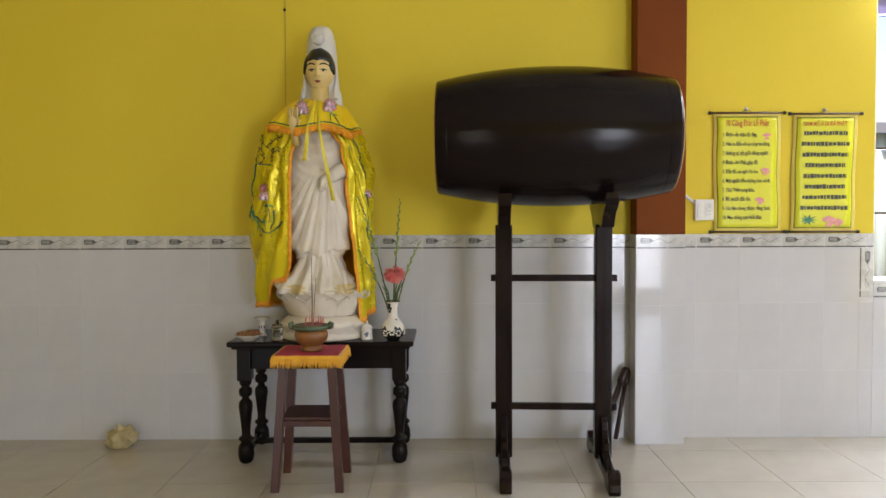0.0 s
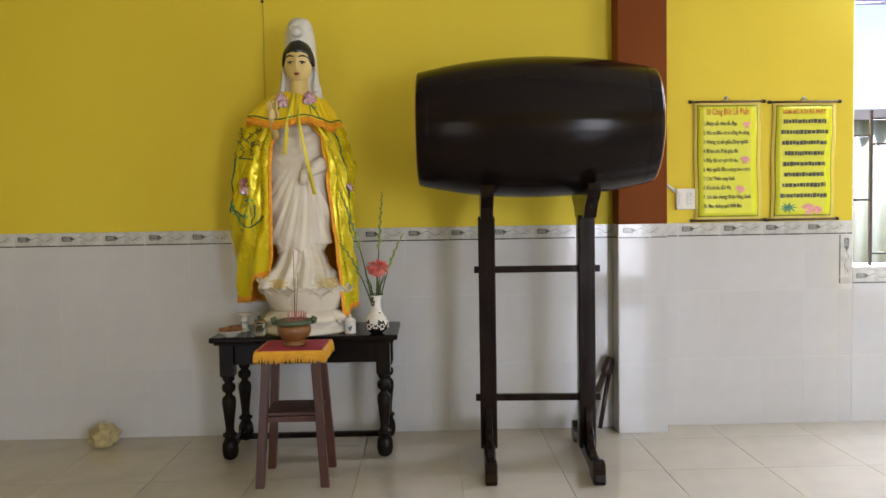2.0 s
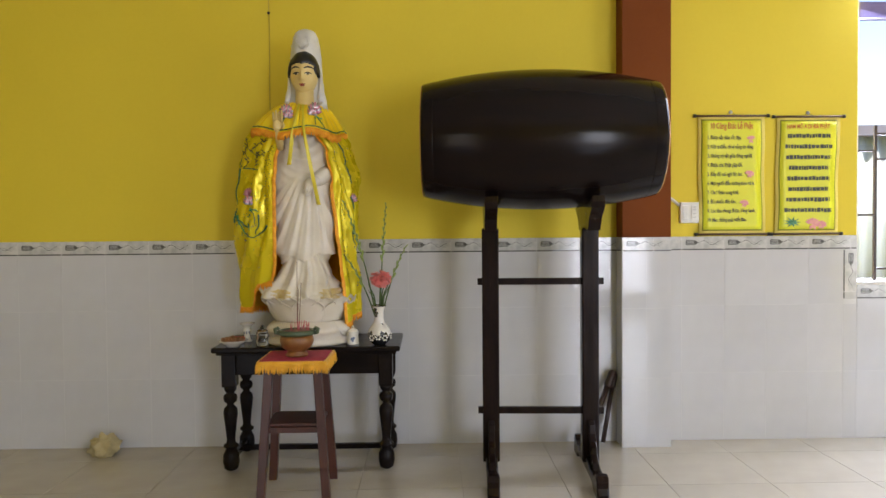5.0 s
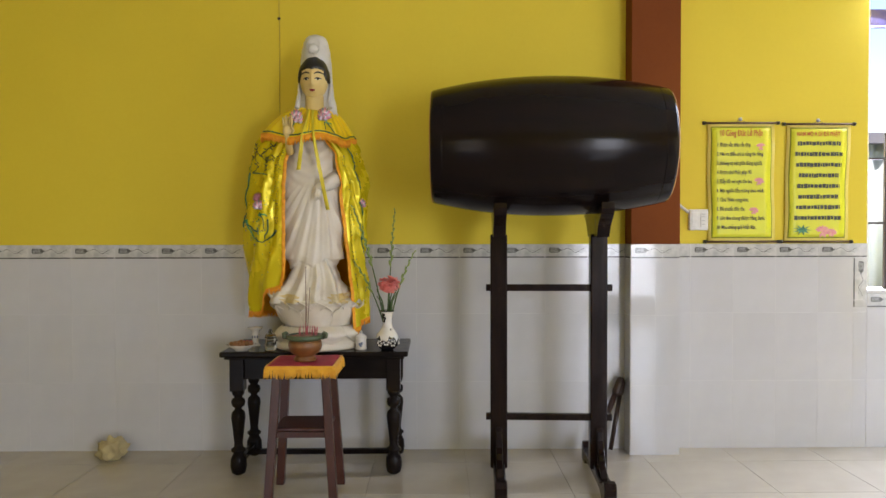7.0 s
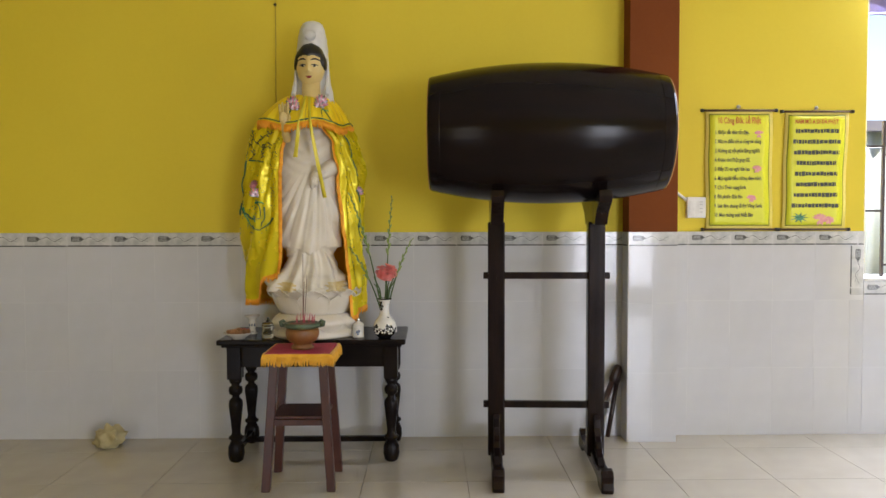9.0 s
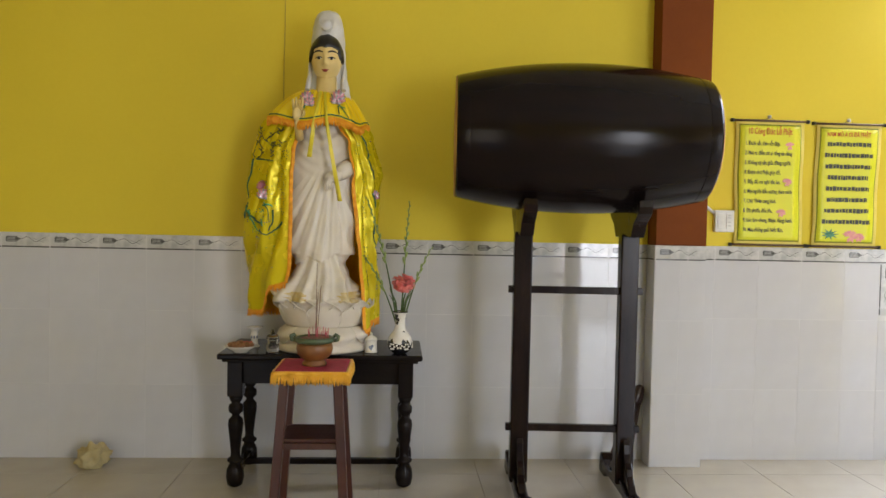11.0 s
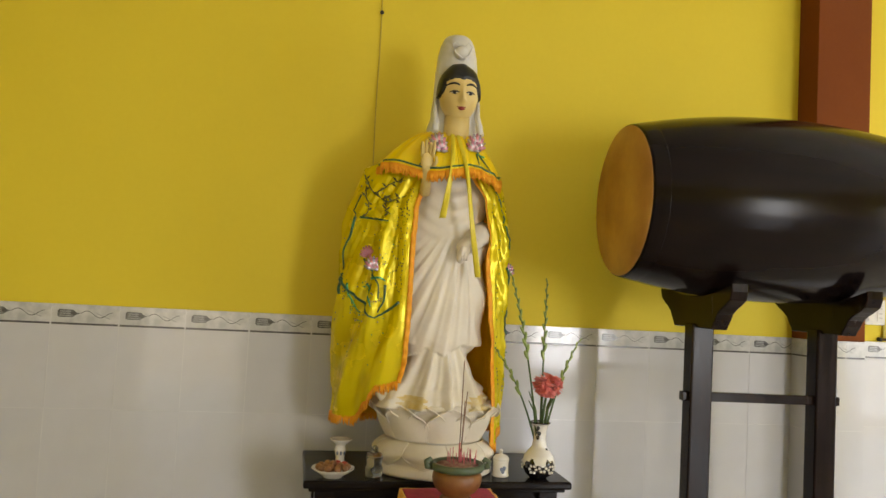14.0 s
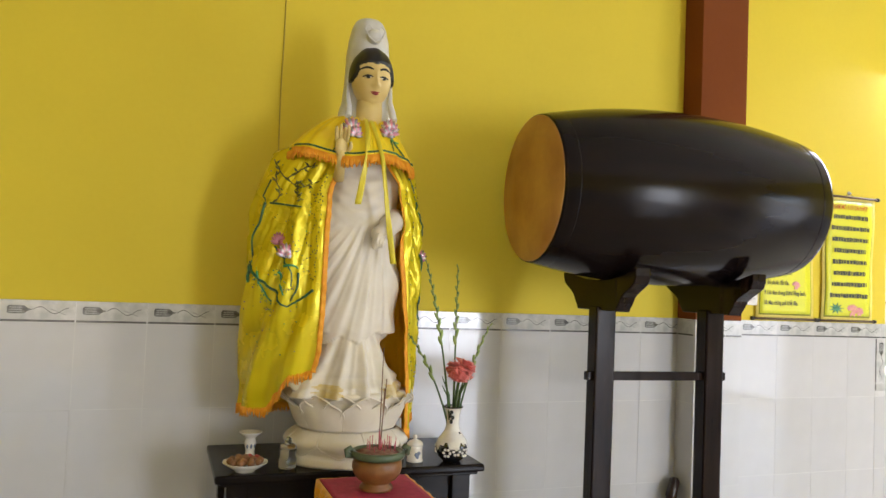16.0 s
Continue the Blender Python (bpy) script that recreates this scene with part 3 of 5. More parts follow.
    for i in range(3):
        tube(bm, [(SX + 0.046 + 0.010 * i, SY - 0.190, 1.485 - 0.006 * i), (SX + 0.036 + 0.010 * i, SY - 0.203, 1.455 - 0.004 * i), (SX + 0.038 + 0.008 * i, SY - 0.199, 1.432)], [0.007, 0.007, 0.005], 8)
    tube(bm, [(SX + 0.135, SY - 0.080, 1.56), (SX + 0.115, SY - 0.115, 1.53), (SX + 0.085, SY - 0.150, 1.505), (SX + 0.06, SY - 0.17, 1.49)], [0.030, 0.042, 0.036, 0.022], 14)

    # hood: blunt crown, a raised band over the brow, two lappets beside the neck
    hood_w = [(1.86, 0.112), (1.92, 0.104), (1.98, 0.091), (2.06, 0.084), (2.14, 0.081), (2.20, 0.075), (2.245, 0.066), (2.273, 0.056), (2.29, 0.040), (2.298, 0.014)]
    hood_d = [(1.86, 0.07), (1.95, 0.065), (2.06, 0.075), (2.13, 0.088), (2.20, 0.086), (2.245, 0.073), (2.273, 0.060), (2.29, 0.040), (2.298, 0.014)]

    def hood(z, a):
        w, d = lerp_table(hood_w, z), lerp_table(hood_d, z)
        ripple = 1 + 0.020 * math.sin(7 * a + 5 * z) * (1 if z < 2.1 else 0.5)
        return Vector((HX + w * ripple * math.sin(a), HY + 0.045 - d * ripple * math.cos(a), z))
    loft(bm, [1.86 + 0.438 * i / 46 for i in range(47)], hood, 64, 5)
    for side in (-1, 1):
        tube(bm, [(HX + side * 0.074, HY + 0.012, 2.10), (HX + side * 0.082, HY + 0.002, 2.03), (HX + side * 0.081, HY - 0.006, 1.98),
                  (HX + side * 0.082, HY - 0.030, 1.94), (HX + side * 0.086, HY - 0.052, 1.90)], [0.004, 0.007, 0.009, 0.013, 0.012], 10, 5)
        tube(bm, [(HX, HY - 0.066, 2.178), (HX + side * 0.024, HY - 0.062, 2.196), (HX + side * 0.038, HY - 0.050, 2.228), (HX + side * 0.022, HY - 0.048, 2.246), (HX + side * 0.008, HY - 0.054, 2.222)], [0.002, 0.0028, 0.0025, 0.002, 0.001], 8, 5)
    blob(bm, (HX, HY - 0.044, 2.205), (0.030, 0.024, 0.028), 5)

    # head, with the hair as a raised painted cap
    tube(bm, [(HX, HY - 0.004, 1.83), (HX, HY - 0.018, 1.97)], [0.052, 0.047], 20, 1)
    hc = Vector((HX, HY - 0.025, 2.052))

    def bump(x, z, cx, cz, sx, sz):
        return math.exp(-((x - cx) / sx) ** 2 - ((z - cz) / sz) ** 2)

    def relief(x, z):
        """How far the face stands out at x and z, counted from the head's centre."""
        nose = 0.016 * bump(x, z, 0, -0.036, 0.0105, 0.014) + 0.009 * bump(x, z, 0, -0.012, 0.0075, 0.024) + 0.006 * bump(abs(x), z, 0.010, -0.041, 0.006, 0.007)
        socket = -0.007 * bump(abs(x), z, 0.027, -0.010, 0.017, 0.012) + 0.004 * bump(abs(x), z, 0.027, -0.010, 0.012, 0.007)
        mouth = 0.0045 * bump(x, z, 0, -0.067, 0.019, 0.010) - 0.003 * bump(x, z, 0, -0.082, 0.015, 0.005) + 0.004 * bump(x, z, 0, -0.096, 0.018, 0.011)
        cheek = 0.003 * bump(abs(x), z, 0.036, -0.045, 0.018, 0.020)
        return nose + socket + mouth + cheek

    def skin(x, z, out=0.0):
        jaw = 1 - 0.10 * max(0, -(z - hc.z) / 0.108) ** 2.2
        k = 1 - (x / (0.073 * jaw)) ** 2 - ((z - hc.z) / 0.108) ** 2
        return Vector((HX + x, hc.y - 0.080 * math.sqrt(max(0.02, k)) - relief(x, z - hc.z) - out, z))
    r = bmesh.ops.create_uvsphere(bm, u_segments=96, v_segments=80, radius=1, matrix=Matrix.Translation(hc))
    faces = {f for v in r["verts"] for f in v.link_faces}
    for v in r["verts"]:
        d = v.co - hc
        jaw = 1 - 0.10 * max(0, -d.z) ** 2.2
        q = Vector((d.x * 0.073 * jaw, d.y * 0.080, d.z * 0.108))
        if d.y < 0:
            q.y -= relief(q.x, q.z) * min(1.0, -2 * d.y)
        v.co = hc + q
    for f in faces:
        d = f.calc_center_median() - hc
        line = 0.043 - 3.4 * d.x * d.x - 0.006 * math.exp(-(d.x / 0.012) ** 2)
        hair = d.z > line or (abs(d.x) > 0.0555 + 0.45 * max(0.0, 0.012 - d.z) and d.z > -0.022)
        f.material_index, f.smooth = (2 if hair else 1), True
    for v in r["verts"]:
        if all(f.material_index == 2 for f in v.link_faces):
            d = v.co - hc
            v.co = hc + Vector((d.x * 1.14, d.y * 1.09, d.z * 1.07)) * (1 + 0.010 * math.sin(d.x * 170))
    # painted features
    for side in (-1, 1):
        brow = [skin(side * (0.012 + 0.042 * i / 8), 2.063 + 0.012 * math.sin(math.pi * (0.12 + 0.72 * i / 8)), 0.0) for i in range(9)]
        tube(bm, brow, [0.0014 + 0.0032 * math.sin(math.pi * (i + 1) / 10) for i in range(9)], 6, 2)
        white = [skin(side * (0.015 + 0.027 * i / 8), 2.0405, -0.0018) for i in range(9)]
        tube(bm, white, [0.0008 + 0.0036 * math.sin(math.pi * i / 8) for i in range(9)], 8, 0)
        lid = [skin(side * (0.013 + 0.034 * i / 10), 2.0405 + 0.0058 * math.sin(math.pi * (0.08 + 0.84 * i / 10)), 0.0004) for i in range(11)]
        tube(bm, lid, [0.0011 + 0.0022 * math.sin(math.pi * (i + 1) / 12) for i in range(11)], 6, 2)
        blob(bm, skin(side * 0.0285, 2.0410, 0.0002), (0.0088, 0.0036, 0.0066), 2, 12)
    for dz, wide, thick in ((0.0022, 0.0175, 0.0034), (-0.0030, 0.0145, 0.0040)):
        lips = [skin(wide * (i / 5 - 1), 1.9860 + dz + 0.0030 * abs(i / 5 - 1) ** 2, -0.0008) for i in range(11)]
        tube(bm, lips, [0.0008 + thick * math.sin(math.pi * i / 10) for i in range(11)], 7, 3)
    tagged(new("statue", mesh_of("statue", bm, [M_PLASTER, M_FACE, M_HAIR, M_LIP, M_GILT, M_HOOD])), "white painted plaster temple statue on a double lotus pedestal", "statue")


make_statue()

# ---- the embroidered cape round the statue ----
CY = 4.085
CAPE_L = [(0.75, 0.362), (0.83, 0.364), (0.95, 0.374), (1.25, 0.366), (1.45, 0.348), (1.60, 0.330), (1.72, 0.316), (1.765, 0.304), (1.80, 0.250), (1.86, 0.09)]
CAPE_R = [(0.75, 0.262), (0.95, 0.262), (1.25, 0.250), (1.55, 0.248), (1.70, 0.230), (1.78, 0.200), (1.86, 0.10)]
CAPE_D = [(0.75, 0.17), (0.95, 0.185), (1.25, 0.195), (1.55, 0.20), (1.72, 0.175), (1.80, 0.14), (1.86, 0.08)]
EDGE_L = [(0.75, 0.14), (0.95, 0.136), (1.05, 0.126), (1.16, 0.132), (1.26, 0.138), (1.45, 0.138), (1.60, 0.134), (1.75, 0.09), (1.86, 0.03)]
EDGE_R = [(0.75, 0.212), (0.95, 0.204), (1.05, 0.192), (1.25, 0.174), (1.50, 0.158), (1.65, 0.130), (1.75, 0.08), (1.86, 0.03)]


def cape_point(s, z, out=0.0):
    """s runs from 0 at one front edge round the back to 1 at the other."""
    al, ar, d = lerp_table(CAPE_L, z), lerp_table(CAPE_R, z), lerp_table(CAPE_D, z)
    a0 = math.asin(min(0.98, lerp_table(EDGE_L, z) / al))
    a1 = 2 * math.pi - math.asin(min(0.98, lerp_table(EDGE_R, z) / ar))
    a = a0 + (a1 - a0) * s
    w = al if a < math.pi else ar
    loose = min(1.0, (1.86 - z) / 0.35)
    # long folds that fan out from under the collar, a few flat ones between them, and short puckers
    fan = math.atan2(6.5 * (s - 0.02), 1.98 - z) if s < 0.5 else math.atan2(6.5 * (0.98 - s), 1.98 - z)
    bend = 0.20 * math.sin(5.1 * z + 9 * s) + 0.10 * math.sin(11 * z)
    fold = 0.034 * ridge(1.75 * fan + bend, 1.1) + 0.008 * ridge(4.1 * fan - 1.4 * bend + 0.3, 1.6) * min(1.0, 14 * min(s, 1 - s)) - 0.016
    fold += 0.011 * ridge(7.0 * s + 3.4 * z, 3.0) * math.sin(6 * z + 20 * s) + 0.0022 * math.sin(31 * z + 40 * s) * math.sin(17 * z - 55 * s)
    crease = noise.noise(Vector((15 * fan, 2.6 * z, 1.7)))
    fold += (0.006 + 0.010 * min(1.0, max(0.0, (z - 1.15) / 0.35))) * max(0.0, 1 - 2.2 * abs(crease)) ** 2.2 - 0.004
    crumple = noise.noise(Vector((30 * s, 9 * z, 4.2)))
    fold += 0.0045 * max(0.0, 1 - 3.0 * abs(crumple)) ** 2 * min(1.0, max(0.0, (z - 1.2) / 0.3))
    fold *= loose * (0.35 if math.cos(a) < -0.4 else 1.0) * min(1.0, 0.35 + 12 * min(s, 1 - s))
    k = fold + out
    sn, cs = math.sin(a), math.cos(a)
    back = 0.11 * sn ** 2 * min(1.0, max(0.0, (1.22 - z) / 0.36)) if a < math.pi else 0.0
    wide = sn if a > math.pi else abs(sn) ** (0.82 + 0.18 * min(1.0, max(0.0, (z - 1.0) / 0.25)))
    deep = 0.75 if cs < 0 else 1.0
    return Vector((SX - (w + k) * wide, CY - (d * deep + k) * cs - 0.04 * cs * (1 if cs > 0 else 0) + back, z))


def cape_foot(s):
    return lerp_table([(0.0, 0.985), (0.035, 0.97), (0.07, 0.90), (0.11, 0.835), (0.35, 0.82), (0.6, 0.83), (0.85, 0.80), (1.0, 0.755)], s)


def grid(bm, f, ns, nz, mat=0):
    rows = [[bm.verts.new(f(i / ns, j / nz)) for i in range(ns + 1)] for j in range(nz + 1)]
    for lo, hi in zip(rows, rows[1:]):
        for i in range(ns):
            q = bm.faces.new((lo[i], lo[i + 1], hi[i + 1], hi[i]))
            q.smooth, q.material_index = True, mat


def solid(ob, thick, lining=False):
    m = ob.modifiers.new("thickness", "SOLIDIFY")
    m.thickness, m.offset = thick, 0.0
    if lining:
        m.material_offset = 1
    return ob


def tangle(bm, points, r, mat):
    tube(bm, points, r, 6, mat)


def make_cape():
    cape = thing("satin_cape", "shiny yellow satin cape with sequin embroidery, draped round the statue", "cape")
    bm = fresh()
    grid(bm, lambda s, k: cape_point(s, cape_foot(s) + (1.86 - cape_foot(s)) * k), 260, 120)
    solid(part("cloth", bm, [M_SATIN, M_LINING], cape), 0.003, True)

    # fringes along the two front edges and the foot
    rnd = random.Random(4)
    for side in (0.0, 1.0):
        bm = fresh()

        def edging(u, v):
            z = cape_foot(side) + (1.74 - cape_foot(side)) * u
            wave = 0.004 * math.sin(u * 110)
            p = cape_point(side, z, 0.004)
            q = cape_point(side + (0.012 if side == 0 else -0.012), z, 0.004)
            inward = (p - q).normalized()
            return p + inward * (0.018 * v - 0.004) + Vector((0, -0.003 + wave * v, 0))
        grid(bm, edging, 150, 3)
        solid(part("edge_fringe", bm, M_ORANGE, cape, "orange fringe"), 0.003)
    bm = fresh()
    for i in range(420):
        s = i / 419
        p = cape_point(s, cape_foot(s), 0.001)
        tip = p + Vector((rnd.uniform(-0.004, 0.004), rnd.uniform(-0.004, 0.004), -rnd.uniform(0.022, 0.034)))
        tube(bm, [p + Vector((0, 0, 0.006)), (p + tip) / 2, tip], [0.0028, 0.0026, 0.0016], 4)
    part("foot_fringe", bm, M_ORANGE, cape, "orange fringe")

    # shoulder collar
    def collar(s, k, out=0.0):
        a = radians(0.2) + radians(359.6) * s
        t = 1 - k
        w = 0.062 + (0.218 if a < math.pi else 0.142) * t ** 0.85
        d = 0.062 + 0.135 * t ** 0.8
        pleat = 0.007 * math.sin(24 * a) * (1 - 0.45 * t) + 0.010 * math.sin(7 * a + 1) * t
        w, d = w + pleat + out, d + pleat + out
        fall = 0.175 * t ** 1.5 + 0.012 * math.sin(5 * a) * t - 0.02 * t * max(0, math.cos(a) - 0.55)
        if math.pi * 0.1 < a < math.pi * 0.85:
            fall -= 0.026 * t * math.sin(math.pi * (a / math.pi - 0.1) / 0.75) ** 2
        return Vector((SX + 0.004 - w * math.sin(a), SY - 0.004 - d * math.cos(a) - 0.02 * t * max(0, math.cos(a)), 1.915 - fall))
    bm = fresh()
    grid(bm, lambda s, k: collar(s, k), 200, 16)
    solid(part("collar", bm, [M_SATIN_DEEP, M_LINING], cape, "gathered golden yellow collar"), 0.003, True)
    bm = fresh()
    for i in range(520):
        s = i / 519
        p = collar(s, 0.0, 0.001)
        tip = p + Vector((rnd.uniform(-0.005, 0.005), rnd.uniform(-0.005, 0.003), -rnd.uniform(0.024, 0.038)))
        tube(bm, [p + Vector((0, 0, 0.004)), (p + tip) / 2 + Vector((0, -0.003, 0)), tip], [0.0034, 0.0034, 0.0018], 4)
    part("collar_fringe", bm, M_ORANGE, cape, "orange fringe")
    bm = fresh()
    tube(bm, [collar(i / 160, 0.06, 0.004) for i in range(161)], 0.0035, 6)
    part("collar_piping", bm, M_TEAL, cape, "dark green sequin piping")

    # ribbons tied at the throat
    for dx, x1, z1, w in ((-0.006, -0.045, 1.575, 0.010), (0.012, 0.098, 1.375, 0.0095)):
        bm = fresh()

        def ribbon(u, v, dx=dx, x1=x1, z1=z1, w=w):
            z = 1.905 + (z1 - 1.905) * u
            x = SX + dx + (x1 - dx) * u ** 1.2 + (2 * v - 1) * w * (0.6 + 0.5 * u)
            t = min(1.0, max(0.0, (1.915 - z) / 0.175)) ** (2 / 3)
            over = 0.004 + 0.062 + 0.135 * t ** 0.8 + 0.02 * t + 0.016
            y = SY - over + 0.004 * math.sin(9 * u + 3 * v) + 0.10 * max(0, 1.70 - z)
            return Vector((x, y, z))
        grid(bm, ribbon, 24, 3)
        solid(part("ribbon", bm, M_RIBBON, cape, "pale yellow ribbon"), 0.002)

    bm = fresh()
    for side in (-1, 1):
        loop = [(SX + 0.004 + side * (0.002 + 0.024 * math.sin(math.pi * i / 10)), SY - 0.090 - 0.010 * math.sin(math.pi * i / 10), 1.902 - 0.030 * (i / 10) * (1 - i / 10) * 4 * 0.5 + 0.006 * math.sin(2 * math.pi * i / 10)) for i in range(11)]
        tube(bm, loop, [0.003 + 0.004 * math.sin(math.pi * i / 10) for i in range(11)], 6)
    part("bow", bm, M_RIBBON, cape, "pale yellow ribbon bow")

    # embroidery: stems, blossoms and sequins sewn on the cloth
    sewn = [M_TEAL, M_GREEN_SEQUIN, M_PINK, M_SILVER, M_DARKDOT, M_GOLD]

    def on(s, z, out=0.006):
        return cape_point(s, z, out)

    def stem(points, r=0.0038, mat=0, place=on):
        pts = [points[0]] + list(points) + [points[-1]]
        path = []
        for p0, p1, p2, p3 in zip(pts, pts[1:], pts[2:], pts[3:]):
            for i in range(7):
                t = i / 7
                path.append(place(*(0.5 * (2 * b + (c - a) * t + (2 * a - 5 * b + 4 * c - d) * t * t + (3 * b - a - 3 * c + d) * t ** 3) for a, b, c, d in zip(p0, p1, p2, p3))))
        path.append(place(*points[-1]))
        bm = fresh()
        tangle(bm, path, [r * (1 - 0.5 * i / len(path)) for i in range(len(path))], 0)
        if mat == 4:
            for i in range(2, len(path) - 1, 2):
                side = 1 if i % 4 else -1
                tip = path[i] + Vector((0.016 * side, -0.003, 0.014 if i % 3 else -0.012))
                tangle(bm, [path[i], (path[i] + tip) / 2 + Vector((0, -0.002, 0)), tip], [0.0012, 0.0042, 0.0008], 0)
        part("embroidered_stem", bm, sewn[mat], cape, "green sequin stem")

    def bloom(s, z, size, place=on, mats=(2, 3)):
        c = place(s, z, 0.006)
        bm = fresh()
        for i in range(9):
            a = math.pi * (i / 8) - 0.1
            tip = c + Vector((size * math.cos(a) * 0.8, -0.004, size * (0.15 + math.sin(a))))
            tangle(bm, [c, (c + tip) / 2 + Vector((0, -0.006, 0)), tip], [size * 0.12, size * 0.26, size * 0.07], i % 2)
        part("embroidered_flower", bm, [sewn[m] for m in mats], cape, "pink and silver sequin flower")

    dots = []

    def scatter(s0, s1, z0, z1, count, mats, size=(0.0022, 0.0042)):
        for _ in range(count):
            dots.append((on(rnd.uniform(s0, s1), rnd.uniform(z0, z1), 0.004), rnd.uniform(*size), rnd.choice(mats)))

    def ring_of_dots(s, z, ds, dz, n, mat):
        for i in range(n):
            a = 2 * math.pi * i / n
            k = 1 + 0.35 * math.cos(3 * a)
            dots.append((on(s + ds * k * math.cos(a), z + dz * k * math.sin(a), 0.003), 0.0034, mat))
    # flower spray on the wide panel
    sprays = (
        ([(0.15, 1.575), (0.165, 1.50), (0.185, 1.44), (0.195, 1.35)], 0.0050, 0),
        ([(0.20, 1.365), (0.188, 1.33), (0.178, 1.29)], 0.0085, 0),
        ([(0.14, 1.575), (0.095, 1.568), (0.052, 1.56)], 0.0042, 0),
        ([(0.19, 1.35), (0.125, 1.28), (0.085, 1.23), (0.068, 1.21)], 0.0056, 0),
        ([(0.016, 1.272), (0.043, 1.24), (0.068, 1.21)], 0.0052, 0),
        ([(0.12, 1.42), (0.085, 1.37), (0.062, 1.34), (0.06, 1.28)], 0.0040, 0),
        ([(0.048, 1.33), (0.050, 1.28), (0.062, 1.23)], 0.0050, 0),
        ([(0.105, 1.33), (0.085, 1.29), (0.070, 1.25)], 0.0044, 1),
        ([(0.080, 1.35), (0.060, 1.355), (0.048, 1.345)], 0.0050, 1),
        ([(0.15, 1.33), (0.14, 1.27), (0.12, 1.225)], 0.0042, 1),
        ([(0.165, 1.735), (0.105, 1.66), (0.062, 1.63), (0.040, 1.65)], 0.0026, 4),
        ([(0.105, 1.66), (0.070, 1.705), (0.043, 1.71)], 0.0026, 4),
        ([(0.145, 1.69), (0.117, 1.62), (0.125, 1.58)], 0.0028, 4),
        ([(0.080, 1.655), (0.072, 1.61), (0.050, 1.585)], 0.0024, 4),
        ([(0.155, 1.66), (0.165, 1.61), (0.150, 1.575)], 0.0030, 0))
    for points, r, mat in sprays:
        stem(points, r, mat)
    bloom(0.113, 1.43, 0.036, mats=(2, 2))
    bloom(0.075, 1.385, 0.040, mats=(3, 2))
    for s, z in ((0.142, 1.24), (0.12, 1.20), (0.11, 1.32), (0.065, 1.28), (0.16, 1.30), (0.052, 1.41)):
        for _ in range(14):
            dots.append((on(s + rnd.gauss(0, 0.009), z + rnd.gauss(0, 0.014), 0.004), rnd.uniform(0.002, 0.004), rnd.choice((1, 1, 3, 3, 5))))
    for s, z in ((0.022, 1.56), (0.024, 1.45), (0.026, 1.36), (0.026, 1.63)):
        ring_of_dots(s, z, 0.013, 0.042, 22, 4)
    scatter(0.03, 0.20, 1.0, 1.72, 60, (3, 3, 5, 1), (0.002, 0.0034))
    # sprays on the narrow panel
    for pts in ([(0.93, 1.70), (0.92, 1.63), (0.935, 1.56), (0.925, 1.49)], [(0.925, 1.60), (0.90, 1.63)], [(0.93, 1.56), (0.90, 1.53)],
                [(0.93, 1.42), (0.915, 1.33), (0.93, 1.24), (0.92, 1.17)], [(0.915, 1.33), (0.89, 1.36), (0.88, 1.41)], [(0.93, 1.24), (0.90, 1.22), (0.885, 1.25)]):
        stem(pts, 0.0045)
    bloom(0.915, 1.40, 0.035)
    for z in (1.62, 1.50, 1.34, 1.12, 1.0):
        ring_of_dots(0.965, z, 0.010, 0.035, 14, 4)
    scatter(0.87, 0.985, 0.95, 1.70, 70, (3, 5, 5, 1))

    # blossoms on the collar
    def on_collar(s, z, out=0.006):
        return collar(s, z, out)
    for s, sgn in ((0.055, -1), (0.925, 1)):
        bloom(s, 0.42, 0.046, on_collar)
        bloom(s + 0.012 * sgn, 0.34, 0.034, on_collar, (3, 2))
        stem([(s, 0.36), (s + 0.02 * sgn * -1, 0.22), (s + 0.03 * -sgn, 0.08)], 0.0035, 0, on_collar)
        stem([(s, 0.30), (s + 0.03 * sgn * -1, 0.30)], 0.0035, 1, on_collar)
        stem([(s + 0.005, 0.28), (s + 0.006, 0.10)], 0.003, 0, on_collar)
    verts, faces, index = [], [], []
    for p, r, mat in dots:
        n = len(verts)
        verts += [p + Vector(v) * r for v in ((1, 0, 0), (-1, 0, 0), (0, 1, 0), (0, -1, 0), (0, 0, 1), (0, 0, -1))]
        faces += [(n + a, n + b, n + c) for a, b, c in ((0, 2, 4), (2, 1, 4), (1, 3, 4), (3, 0, 4), (2, 0, 5), (1, 2, 5), (3, 1, 5), (0, 3, 5))]
        index += [mat] * 8
    me = bpy.data.meshes.new("sequin")
    me.from_pydata(verts, [], faces)
    for m in sewn:
        me.materials.append(m)
    me.polygons.foreach_set("material_index", index)
    ob = new("sequin_scatter", me)
    ob.parent = cape
    tagged(ob, "scattered gold, silver and dark sequins", kind="stuff")
    return cape


make_cape()

